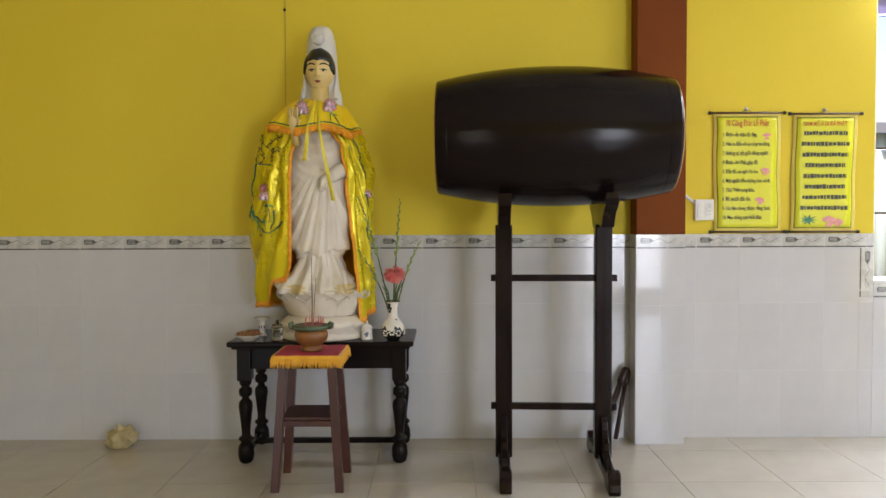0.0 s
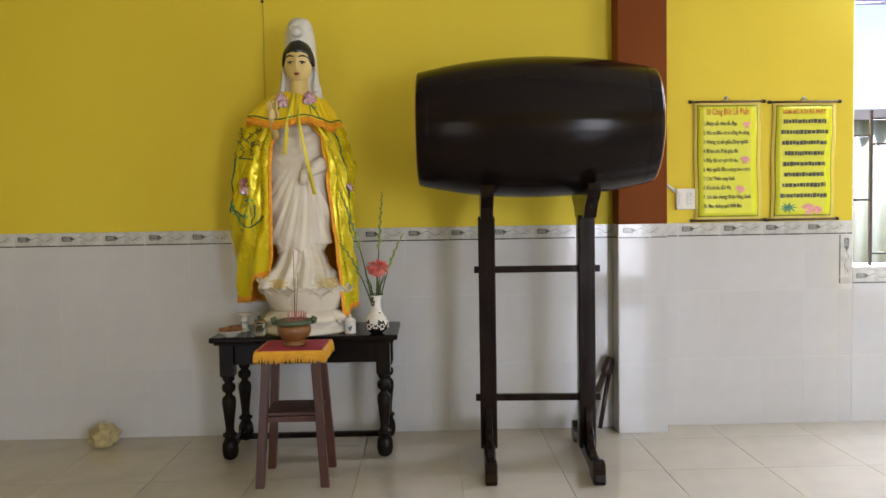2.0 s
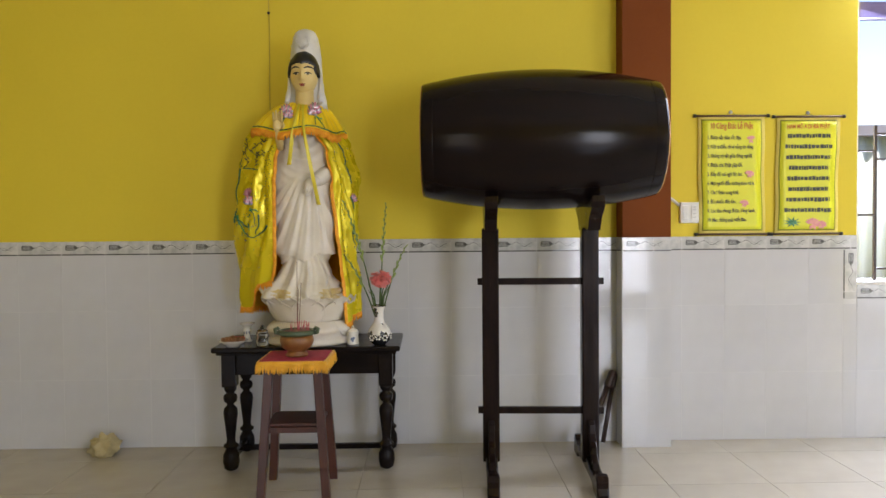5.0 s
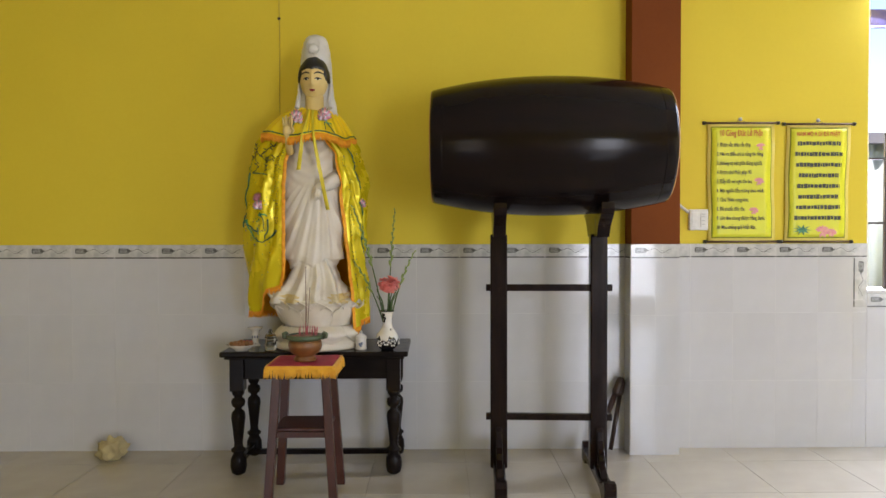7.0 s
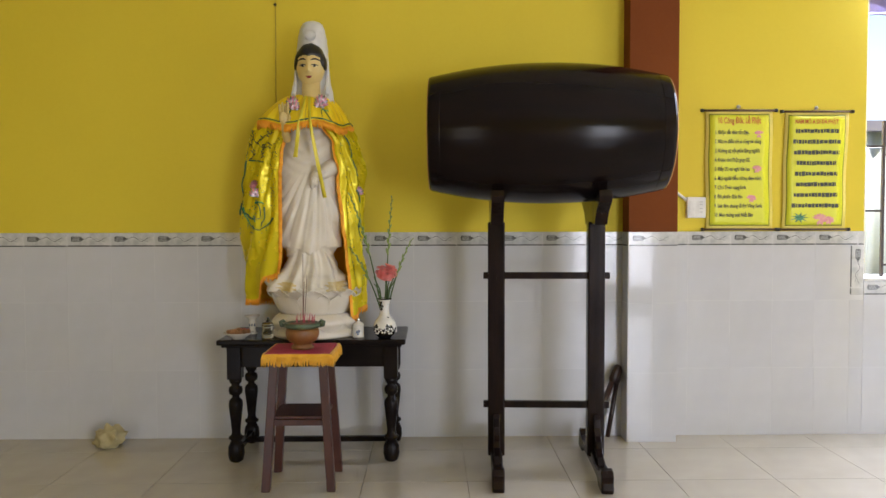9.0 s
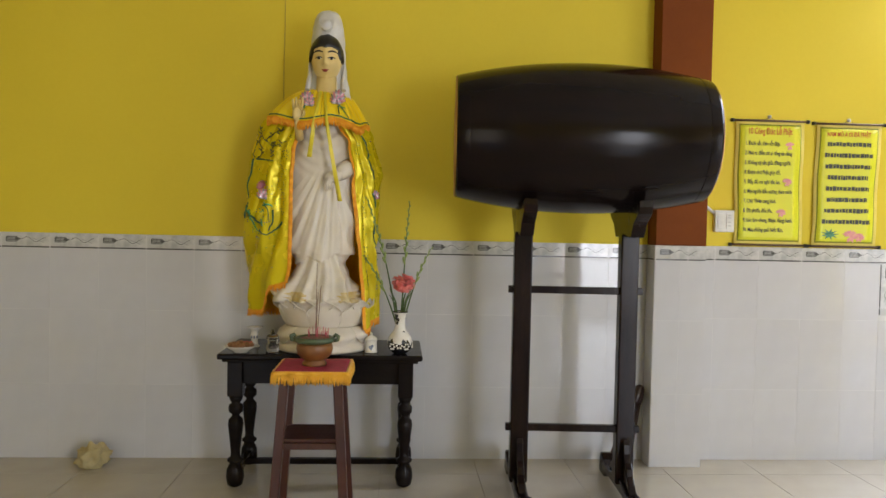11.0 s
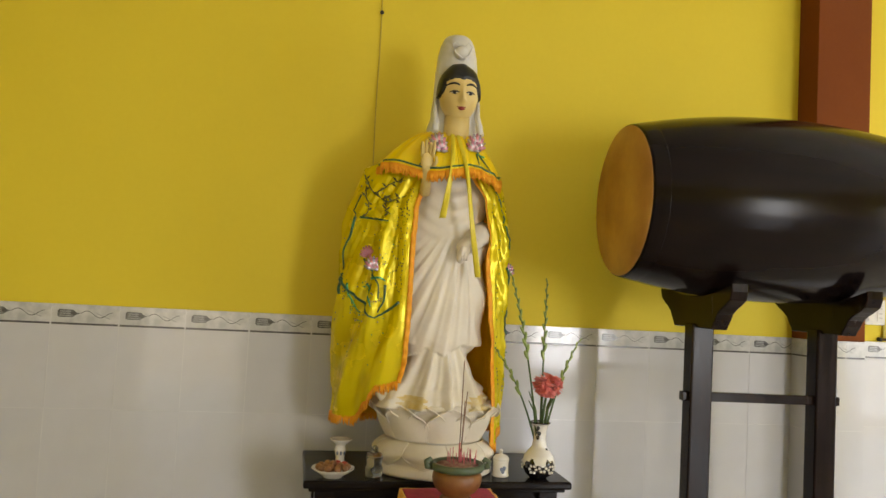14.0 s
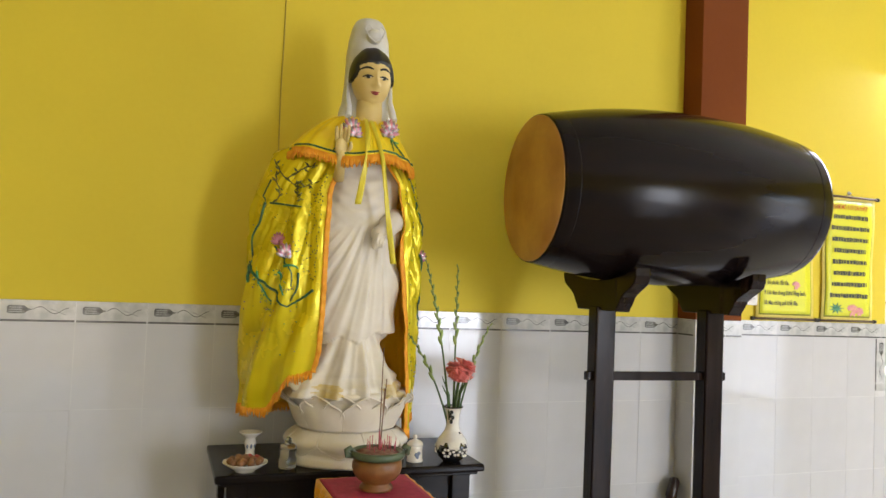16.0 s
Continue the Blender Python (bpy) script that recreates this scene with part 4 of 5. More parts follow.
# ---- things on the stool and the table ----
def make_stool_cloth():
    cx, cy, h = -0.640, 3.625, 0.6405
    cloth = thing("stool_cloth", "crimson brocade cloth with a golden fringe over the stool", "cloth", at=(cx, cy, h))
    half = 0.151
    bm = fresh()

    def top(u, v):
        x, y = (2 * u - 1) * half * 0.985, (2 * v - 1) * half * 0.985
        return Vector((x, y, 0.0045 + 0.0012 * math.sin(40 * x) * math.sin(33 * y)))
    grid(bm, top, 20, 20)
    solid(part("crimson_field", bm, M_CRIMSON, cloth), 0.003)
    bm = fresh()
    rim = []
    for k, (sx, sy) in enumerate(((-1, -1), (1, -1), (1, 1), (-1, 1))):
        nx, ny = ((1, -1), (1, 1), (-1, 1), (-1, -1))[k]
        for i in range(24):
            t = i / 24
            rim.append((sx + (nx - sx) * t, sy + (ny - sy) * t))
    n = len(rim)

    def skirt(k, level):
        a, b = rim[k % n]
        wave = 0.005 * math.sin(k * 1.1) * level
        r = half * (0.97 + 0.03 * min(1, level * 2)) + 0.004 + wave + 0.006 * level
        drop = 0.003 if level < 0.01 else (0.003 if level <= 0.5 else 0.003 - 0.016 * (level - 0.5) / 0.5)
        return Vector((a * r, b * r, drop))
    levels = (0.0, 0.25, 0.5, 0.62, 0.8, 1.0)
    rings = [[bm.verts.new(skirt(k, lv)) for k in range(n)] for lv in levels]
    for lo, hi in zip(rings, rings[1:]):
        for k in range(n):
            f = bm.faces.new((lo[k], lo[(k + 1) % n], hi[(k + 1) % n], hi[k]))
            f.smooth = True
    solid(part("golden_border", bm, M_GOLD_CLOTH, cloth), 0.003)
    bm = fresh()
    rnd = random.Random(7)
    for i in range(4 * n):
        k = i / 4
        p0, p1 = skirt(int(k), 1.0), skirt(int(k) + 1, 1.0)
        p = p0 + (p1 - p0) * (k - int(k))
        tip = p + Vector((rnd.uniform(-0.005, 0.005), rnd.uniform(-0.005, 0.005), -rnd.uniform(0.032, 0.044)))
        tube(bm, [p + Vector((0, 0, 0.004)), (p + tip) / 2, tip], [0.0024, 0.0030, 0.0016], 5)
    part("fringe", bm, M_GOLD_CLOTH, cloth)


make_stool_cloth()


def make_burner():
    x, y, z = -0.638, 3.612, 0.6475
    burner = thing("incense_burner", "orange-brown carved incense bowl with a green rim, on the stool", "incense burner", at=(x, y, z))
    burner.scale = (0.87, 0.87, 0.92)
    bm = fresh()
    lathe(bm, [(0.058, 0.0), (0.062, 0.006), (0.060, 0.014), (0.050, 0.022), (0.052, 0.028), (0.072, 0.040), (0.086, 0.058), (0.092, 0.078), (0.090, 0.096), (0.085, 0.108)], 48,
          wobble=lambda a, h: 1 + 0.006 * math.sin(16 * a) * (0.03 < h < 0.1))
    part("bowl", bm, M_TERRACOTTA, burner)
    bm = fresh()
    lathe(bm, [(0.084, 0.1085), (0.096, 0.112), (0.100, 0.120), (0.099, 0.132), (0.094, 0.136), (0.084, 0.135), (0.080, 0.128)], 48)
    part("rim", bm, M_BURNER_GREEN, burner, "green painted rim")
    for s in (-1, 1):
        bm = fresh()
        tube(bm, [(s * 0.094, 0, 0.118), (s * 0.115, -0.004, 0.124), (s * 0.119, -0.004, 0.138), (s * 0.104, 0, 0.146), (s * 0.096, 0, 0.136)], [0.010, 0.012, 0.011, 0.009, 0.008], 10)
        part("handle", bm, M_BURNER_GREEN, burner)
    bm = fresh()
    lathe(bm, [(0.079, 0.129), (0.05, 0.134), (0.01, 0.137)], 32)
    part("ash", bm, M_SAND, burner, "crimson dust and ash")
    rnd = random.Random(11)
    for i in range(26):
        a, r = rnd.uniform(0, 6.28), 0.055 * math.sqrt(rnd.random())
        bx, by = r * math.cos(a) + 0.012, r * math.sin(a)
        bm = fresh()
        hgt = rnd.uniform(0.02, 0.05)
        tube(bm, [(bx, by, 0.132), (bx + rnd.uniform(-0.004, 0.004), by, 0.134 + hgt)], 0.0013, 5)
        part("burnt_stub", bm, M_INCENSE_RED, burner)
    for bx, by, tx, ty, h in ((0.004, 0.0, 0.006, 0.0, 0.36), (0.010, 0.012, 0.026, 0.01, 0.25), (0.006, -0.012, 0.014, -0.01, 0.22)):
        bm = fresh()
        tube(bm, [(bx, by, 0.13), (tx, ty, 0.13 + h)], 0.0018, 6)
        part("incense_stick", bm, M_INCENSE, burner)
        bm = fresh()
        tube(bm, [(bx, by, 0.131), (bx + (tx - bx) * 0.2, by, 0.13 + h * 0.2)], 0.003, 6)
        part("stick_foot", bm, M_INCENSE_RED, burner)


make_burner()
TABLE_Z = 0.6505


def make_flower_vase():
    x, y = -0.263, 3.915
    vase = thing("flower_vase", "black and white porcelain vase with gladiolus spikes and a coral blossom", "vase", at=(x, y, TABLE_Z))
    bm = fresh()
    prof = [(0.030, 0.0), (0.034, 0.004), (0.049, 0.018), (0.059, 0.040), (0.061, 0.060), (0.054, 0.082), (0.040, 0.100), (0.028, 0.116), (0.0235, 0.138), (0.024, 0.168), (0.029, 0.190), (0.038, 0.203), (0.036, 0.205),
            (0.026, 0.188), (0.021, 0.165)]
    lathe(bm, prof, 64)
    for f in bm.faces:
        c = f.calc_center_median()
        a = math.atan2(c.y, c.x)
        if c.z < 0.048 + 0.014 * math.sin(5 * a) + 0.008 * math.sin(11 * a):
            f.material_index = 1
    bmesh.ops.subdivide_edges(bm, edges=bm.edges[:], cuts=3, use_grid_fill=True)
    for f in bm.faces:
        c = f.calc_center_median()
        a = math.atan2(c.y, c.x)
        if c.z < 0.090:
            f.material_index = 1 if c.z < 0.062 + 0.012 * math.sin(5 * a + 1) + 0.006 * math.sin(13 * a) else 0
        elif c.z > 0.200:
            f.material_index = 1
        f.smooth = True
    part("body", bm, [M_CERAMIC, M_BLACK_GLAZE], vase)
    # raised flower and leaf motifs
    for a0, z0 in ((-2.25, 0.040), (-1.62, 0.046), (-1.0, 0.040), (0.1, 0.044), (1.2, 0.040), (2.6, 0.045)):
        bm = fresh()
        for i in range(6):
            a = 2 * math.pi * i / 6
            da, z1 = 0.21 * math.cos(a), z0 + 0.013 * math.sin(a)
            p = Vector((0.0585 * math.cos(a0 + da), 0.0585 * math.sin(a0 + da), z1))
            blob(bm, p, (0.0058, 0.0058, 0.0052), 0, 10)
        part("flower_relief", bm, M_CERAMIC, vase, "white raised blossom")
    for a0, z0, r0 in ((-2.2, 0.15, 0.0245), (-2.0, 0.165, 0.025), (-2.35, 0.172, 0.026), (-2.15, 0.185, 0.029), (-1.0, 0.105, 0.031)):
        bm = fresh()
        blob(bm, (r0 * math.cos(a0), r0 * math.sin(a0), z0), (0.007, 0.005, 0.008), 0, 10)
        part("leaf_print", bm, M_BLACK_GLAZE, vase, "black leaf print")
    rnd = random.Random(3)
    mouth = Vector((0, 0, 0.19))
    for dx, dy, dz, buds in ((-0.165, -0.10, 0.545, 15), (0.035, 0.10, 0.535, 13), (0.140, 0.01, 0.315, 10), (-0.180, 0.02, 0.275, 9)):
        tip = mouth + Vector((dx, dy, dz))
        ctrl = mouth + Vector((dx * 0.42, dy * 0.42, dz * 0.55))
        path = []
        for i in range(19):
            t = i / 18
            path.append((1 - t) ** 2 * (mouth + Vector((dx * 0.06, dy * 0.06, -0.08))) + 2 * t * (1 - t) * ctrl + t * t * tip)
        bm = fresh()
        tube(bm, path, [0.0045 - 0.0028 * i / 18 for i in range(19)], 7)
        part("flower_stem", bm, M_STEM, vase, "green gladiolus stem")
        for i in range(buds):
            bm = fresh()
            t = 0.48 + 0.52 * i / (buds - 1)
            k = min(17, int(t * 18))
            p = path[k] + (path[k + 1] - path[k]) * (t * 18 - k)
            d = (path[min(18, k + 1)] - path[k]).normalized()
            side = Vector((1 if i % 2 else -1, rnd.uniform(-0.5, 0.5), 0)).normalized()
            q = (d * 1.0 + side * 0.32).to_track_quat("Z", "Y")
            size = 1.15 - 0.6 * (t - 0.48) / 0.52
            blob(bm, p + side * 0.004 * size + d * 0.008, (0.0056 * size, 0.0056 * size, 0.0185 * size), 0, 8, q)
            part("flower_bud", bm, M_BUD, vase, "pale green closed bud")
    for i in range(10):
        a = rnd.uniform(0, 6.28)
        dx, dy, dz = 0.06 * math.cos(a), 0.03 * math.sin(a), rnd.uniform(0.07, 0.15)
        bm = fresh()
        tube(bm, [mouth + Vector((dx * 0.2, dy * 0.3, -0.05)), mouth + Vector((dx * 0.45, dy * 0.5, dz * 0.5)), mouth + Vector((dx, dy, dz))], [0.0042, 0.0034, 0.0016], 6)
        part("leaf_stalk", bm, M_STEM, vase)
    # double blossom of many ruffled petals
    head = mouth + Vector((0.012, -0.03, 0.155))
    bm = fresh()
    tube(bm, [mouth + Vector((0, 0, -0.05)), head], 0.004, 7)
    part("flower_stem", bm, M_STEM, vase)
    bm = fresh()
    blob(bm, head, (0.026, 0.022, 0.020), 0, 12)
    for i in range(90):
        v = Vector((rnd.gauss(0, 1), rnd.gauss(0, 1), rnd.gauss(0, 0.75))).normalized()
        side = v.cross(Vector((0.3, 0.2, 1))).normalized()
        up = side.cross(v)
        size = rnd.uniform(0.022, 0.034)
        root = head + Vector((v.x * 0.024, v.y * 0.02, v.z * 0.018))
        rows = []
        for r in range(4):
            t = r / 3
            rows.append([bm.verts.new(root + v * size * t * 0.9 + side * size * (c - 1.5) * 0.42 * (0.35 + t) + up * (0.006 * math.sin(c * 2.6 + i) * t - 0.01 * t * t)) for c in range(4)])
        for lo, hi in zip(rows, rows[1:]):
            for c in range(3):
                f = bm.faces.new((lo[c], lo[c + 1], hi[c + 1], hi[c]))
                f.smooth = True
    solid(part("blossom", bm, M_PETAL, vase, "coral pink ruffled blossom"), 0.0012)


make_flower_vase()


def make_lidded_jar():
    jar = thing("lidded_jar", "small white porcelain jar with a knobbed lid", "jar", at=(-0.402, 3.935, TABLE_Z))
    bm = fresh()
    lathe(bm, [(0.030, 0.0), (0.032, 0.004), (0.029, 0.012), (0.0285, 0.05), (0.030, 0.060)], 32)
    part("body", bm, M_CERAMIC, jar)
    bm = fresh()
    lathe(bm, [(0.031, 0.0605), (0.031, 0.065), (0.022, 0.076), (0.008, 0.081), (0.005, 0.085), (0.008, 0.090), (0.006, 0.096), (0.001, 0.098)], 32)
    part("lid", bm, M_CERAMIC, jar)
    bm = fresh()
    for dx, dz in ((-0.004, 0.03), (0.006, 0.034), (0.001, 0.022)):
        blob(bm, (dx, -0.0285, dz), (0.007, 0.002, 0.008), 0, 10)
    part("flower_print", bm, M_BLUE_GLAZE, jar, "blue-grey flower print")


make_lidded_jar()


def make_offering_cup():
    cup = thing("stem_cup", "small white porcelain stem cup with blue print", "cup", at=(-0.985, 4.07, TABLE_Z))
    bm = fresh()
    lathe(bm, [(0.027, 0.0), (0.028, 0.004), (0.019, 0.012), (0.016, 0.03), (0.020, 0.05), (0.022, 0.062), (0.017, 0.074), (0.024, 0.084), (0.040, 0.096), (0.041, 0.100), (0.036, 0.099), (0.015, 0.088)], 32)
    part("body", bm, M_CERAMIC, cup)
    bm = fresh()
    for a in (-2.2, -1.5, -0.8):
        blob(bm, (0.0195 * math.cos(a), 0.0195 * math.sin(a), 0.05), (0.004, 0.004, 0.009), 0, 8)
    part("leaf_print", bm, M_BLUE_GLAZE, cup, "blue leaf print")


make_offering_cup()


def make_fruit_dish():
    dish = thing("offering_dish", "shallow white porcelain dish on the altar table", "dish", at=(-1.018, 3.905, TABLE_Z))
    bm = fresh()
    lathe(bm, [(0.034, 0.0), (0.036, 0.006), (0.055, 0.016), (0.074, 0.030), (0.0755, 0.033), (0.072, 0.032), (0.052, 0.020), (0.03, 0.013)], 40, wobble=lambda a, h: 1 + 0.02 * math.sin(10 * a) * (h > 0.02))
    part("bowl", bm, M_CERAMIC, dish)
    rnd = random.Random(5)
    places = [(0.0, 0.0, 0.045)] + [(0.027 * math.cos(a), 0.027 * math.sin(a), 0.036) for a in (0.2, 1.3, 2.3, 3.4, 4.4, 5.4)] + \
             [(0.050 * math.cos(a), 0.050 * math.sin(a), 0.035) for a in (0.0, 0.6, 1.2, 1.9, 2.5, 3.2, 3.8, 4.3, 5.0, 5.6)]
    for i, (fx, fy, fz) in enumerate(places):
        bm = fresh()
        r = rnd.uniform(0.0115, 0.014)
        blob(bm, (0, 0, 0), (r, r, r * 0.93), 0, 12)
        red = i in (2, 8, 9)
        fruit = new("fruit", mesh_of("fruit", bm, M_FRUIT_RED if red else M_FRUIT))
        fruit.location = (-1.018 + fx, 3.905 + fy, TABLE_Z + fz)
        tagged(fruit, "small round red fruit in the porcelain dish" if red else "small round brown fruit in the porcelain dish", "fruit", "fruits in the dish")


make_fruit_dish()


def make_glass_jar():
    jar = thing("glass_jar", "clear glass jar with a knobbed lid beside the pedestal", "jar", at=(-0.872, 3.925, TABLE_Z))
    bm = fresh()
    lathe(bm, [(0.028, 0.0), (0.031, 0.004), (0.031, 0.03), (0.026, 0.045), (0.031, 0.06), (0.029, 0.068)], 32)
    part("body", bm, M_GLASS, jar)
    bm = fresh()
    lathe(bm, [(0.030, 0.0685), (0.026, 0.08), (0.010, 0.088), (0.012, 0.098), (0.006, 0.106), (0.001, 0.107)], 32)
    part("lid", bm, M_GLASS, jar)


make_glass_jar()


# ---- wall things ----
def text_mesh(words, size, width=None, align="LEFT"):
    curve = bpy.data.curves.new("words", "FONT")
    curve.body, curve.size, curve.align_x, curve.resolution_u, curve.extrude, curve.offset = words, size, align, 2, 0.0003, 0.0005
    ob = new("words", curve)
    bpy.context.view_layer.update()
    me = bpy.data.meshes.new_from_object(ob.evaluated_get(bpy.context.evaluated_depsgraph_get()))
    bpy.data.objects.remove(ob)
    if width:
        xs = [v.co.x for v in me.vertices]
        k = width / (max(xs) - min(xs))
        for v in me.vertices:
            v.co.x *= k
    return me


def lotus_print(bm, x, z, size, mat):
    for i in range(11):
        a = radians(-20 + 22 * i) if i < 9 else radians(-70 - 40 * (i - 9))
        tip = (x + size * math.cos(a), z + size * 0.75 * math.sin(a))
        mid = (x + size * 0.5 * math.cos(a), z + size * 0.4 * math.sin(a))
        nx, nz = -math.sin(a) * size * 0.2, math.cos(a) * size * 0.2
        slab(bm, [(x, z), (mid[0] + nx, mid[1] + nz), tip, (mid[0] - nx, mid[1] - nz)], "y", -0.0062 - 0.0002 * i, -0.0045, mat)


def make_scroll(x0, x1, z0, z1, label, skew):
    cx = (x0 + x1) / 2
    scroll = thing("hanging_scroll", label, "scroll", "printed scrolls on the wall", at=(cx, ROOM_N - 0.012, z0))
    w, h = (x1 - x0) / 2, z1 - z0
    for z, dx in ((h, 0.0), (0.0, skew)):
        bm = fresh()
        tube(bm, [(-w + dx, 0, z), (w + dx, 0, z)], 0.0065, 12)
        rod = part("rod", bm, M_ROD, scroll, "brown wooden rod")
        for s in (-1, 1):
            bm = fresh()
            tube(bm, [(s * w + dx - 0.006, 0, z), (s * w + dx + 0.010, 0, z)], 0.010, 12)
            part("end_cap", bm, M_CAP, rod, "black end cap")

    def drape(inset_x, inset_z, y):
        def f(u, v):
            z = inset_z + (h - 2 * inset_z) * v
            x = (2 * u - 1) * (w - inset_x) + skew * (1 - z / h)
            return Vector((x + 0.002 * math.sin(9 * v), y - 0.004 * math.sin(7 * v + 2 * u) * math.sin(math.pi * v), z))
        return f
    bm = fresh()
    grid(bm, drape(0.020, 0.0, 0.0), 8, 30)
    solid(part("backing", bm, M_SCROLL, scroll, "cream yellow backing"), 0.0012)
    bm = fresh()
    grid(bm, drape(0.038, 0.020, -0.0022), 8, 30)
    solid(part("printed_frame", bm, M_OLIVE, scroll, "olive green printed frame"), 0.0010)
    bm = fresh()
    grid(bm, drape(0.044, 0.028, -0.0042), 8, 30)
    solid(part("printed_field", bm, M_LIME, scroll, "lime yellow printed field"), 0.0010)
    bm = fresh()
    tube(bm, [(-0.03, 0.002, h + 0.004), (0, 0.004, h + 0.022), (0.03, 0.002, h + 0.004)], 0.0012, 5)
    part("cord", bm, M_ROD, scroll)
    bm = fresh()
    lathe(bm, [(0.011, 0.0), (0.011, 0.004), (0.006, 0.006), (0.004, 0.014)], 14, Matrix.Translation((0, 0.008, h + 0.022)) @ Matrix.Rotation(radians(90), 4, "X"))
    part("hook", bm, M_PLASTIC_GREY, scroll, "small grey hook")
    return scroll, w, h


def words_on(scroll, words, size, x, z, mat, width=None, align="LEFT", label=""):
    me = text_mesh(words, size, width, align)
    me.materials.append(mat)
    ob = new("text_line", me)
    ob.parent = scroll
    ob.matrix_local = pose(x, -0.0088, z, 90, 0, 0)
    return tagged(ob, label)


scroll, w, h = make_scroll(1.540, 1.968, 1.203, 1.888, "lime yellow printed hanging scroll with a numbered list", 0.008)
words_on(scroll, "10 Công Đức Lễ Phật", 0.050, 0.0, h - 0.075, M_RED_INK, 0.245, "CENTER", "red heading")
LINES = (("1. Được sắc thân tốt đẹp.", 0.195), ("2. Nói ra điều chi ai cũng tin dùng.", 0.270), ("3. Không sợ sệt giữa đông người.", 0.262), ("4. Được chư Phật giúp đỡ.", 0.205),
         ("5. Đầy đủ oai nghi lớn lao.", 0.205), ("6. Mọi người đều nương theo mình.", 0.275), ("7. Chư Thiên cung kính.", 0.185), ("8. Đủ phước đức lớn.", 0.165),
         ("9. Lúc lâm chung được Vãng Sanh.", 0.280), ("10. Mau chứng quả Niết Bàn.", 0.225))
for i, (line, wide) in enumerate(LINES):
    words_on(scroll, line, 0.031, -0.140, h - 0.136 - 0.0528 * i, M_INK, wide, "LEFT", "black printed line")
for lx, lz in ((0.115, h - 0.125), (0.105, h - 0.325), (0.075, h - 0.495)):
    bm = fresh()
    lotus_print(bm, lx, lz - 0.012, 0.032, 0)
    part("lotus_print", bm, M_LOTUS_INK, scroll, "pink printed lotus")

scroll, w, h = make_scroll(2.002, 2.412, 1.202, 1.882, "lime yellow printed hanging scroll with dense black lines", -0.012)
words_on(scroll, "NAM MÔ A DI ĐÀ PHẬT", 0.034, -0.004, h - 0.070, M_RED_INK, 0.250, "CENTER", "red heading")
rnd = random.Random(21)
for i, wide in enumerate((0.250, 0.275, 0.260, 0.225, 0.240, 0.225, 0.245, 0.265)):
    z = h - 0.113 - 0.0613 * i
    x = -wide / 2 - 0.012 * (i / 8)
    bm = fresh()
    end = -x - 0.012 * (i / 8)
    while x < end:
        n = rnd.uniform(0.008, 0.024)
        box(bm, x, min(x + n, end), -0.0092, -0.0088, z - 0.009 - rnd.uniform(0, 0.004), z + 0.009 + rnd.uniform(0, 0.004))
        x += n + rnd.uniform(0.002, 0.005)
    part("print_line", bm, M_INK, scroll, "black bars of small print")
bm = fresh()
for k in range(9):
    a = k * 0.7
    slab(bm, [(-0.095 + 0.055 * math.cos(a + b) * q, 0.068 + 0.032 * math.sin(a + b) * q) for b, q in ((0, 1), (0.35, 0.4), (3.14, 0.15), (-0.35, 0.4))], "y", -0.0088 - 0.0002 * k, -0.0075)
part("leaf_print", bm, M_LEAF_INK, scroll, "dark green printed leaves")
bm = fresh()
lotus_print(bm, 0.025, 0.058, 0.050, 0)
lotus_print(bm, 0.075, 0.052, 0.036, 0)
part("lotus_print", bm, M_LOTUS_INK, scroll, "pink printed lotus")


def make_socket():
    box_ = thing("wall_socket", "white plastic surface wall socket with a switch", "socket", at=(1.508, ROOM_N, 1.33))
    bm = fresh()
    box(bm, -0.054, 0.054, -0.032, 0.0, -0.060, 0.060, 0, 0.005)
    part("case", bm, M_PLASTIC, box_)
    bm = fresh()
    box(bm, 0.008, 0.042, -0.0355, -0.0325, -0.042, 0.042, 0, 0.001)
    part("outlet", bm, M_PLASTIC, box_)
    for z in (-0.026, -0.006, 0.018, 0.032):
        bm = fresh()
        box(bm, 0.016, 0.034, -0.0365, -0.0357, z - 0.0025, z + 0.0025)
        part("outlet_slot", bm, M_PLASTIC_GREY, box_)
    bm = fresh()
    box(bm, -0.042, -0.012, -0.037, -0.0325, -0.042, 0.042, 0, 0.002)
    part("switch", bm, M_PLASTIC, box_)
    pipe = thing("cable_conduit", "thin white plastic cable conduit on the wall", "conduit")
    bm = fresh()
    tube(bm, [(1.372, ROOM_N - 0.012, 1.435), (1.405, ROOM_N - 0.012, 1.412), (1.455, ROOM_N - 0.014, 1.372)], 0.0085, 10)
    part("pipe", bm, M_PLASTIC, pipe)


make_socket()
cable = thing("wall_cable", "thin old cable hanging straight down the yellow wall", "cable")
bm = fresh()
tube(bm, [(-0.903 + 0.0015 * math.sin(i * 0.9), ROOM_N - 0.004, 3.6 - 2.4 * i / 30) for i in range(31)], 0.0024, 6)
part("cord", bm, M_CABLE, cable)
bm = fresh()
lathe(bm, [(0.003, 0.0), (0.003, 0.012), (0.009, 0.013), (0.008, 0.017)], 12, Matrix.Translation((-0.903, ROOM_N, 2.485)) @ Matrix.Rotation(radians(90), 4, "X"))
part("nail", bm, M_CAP, cable, "dark nail")


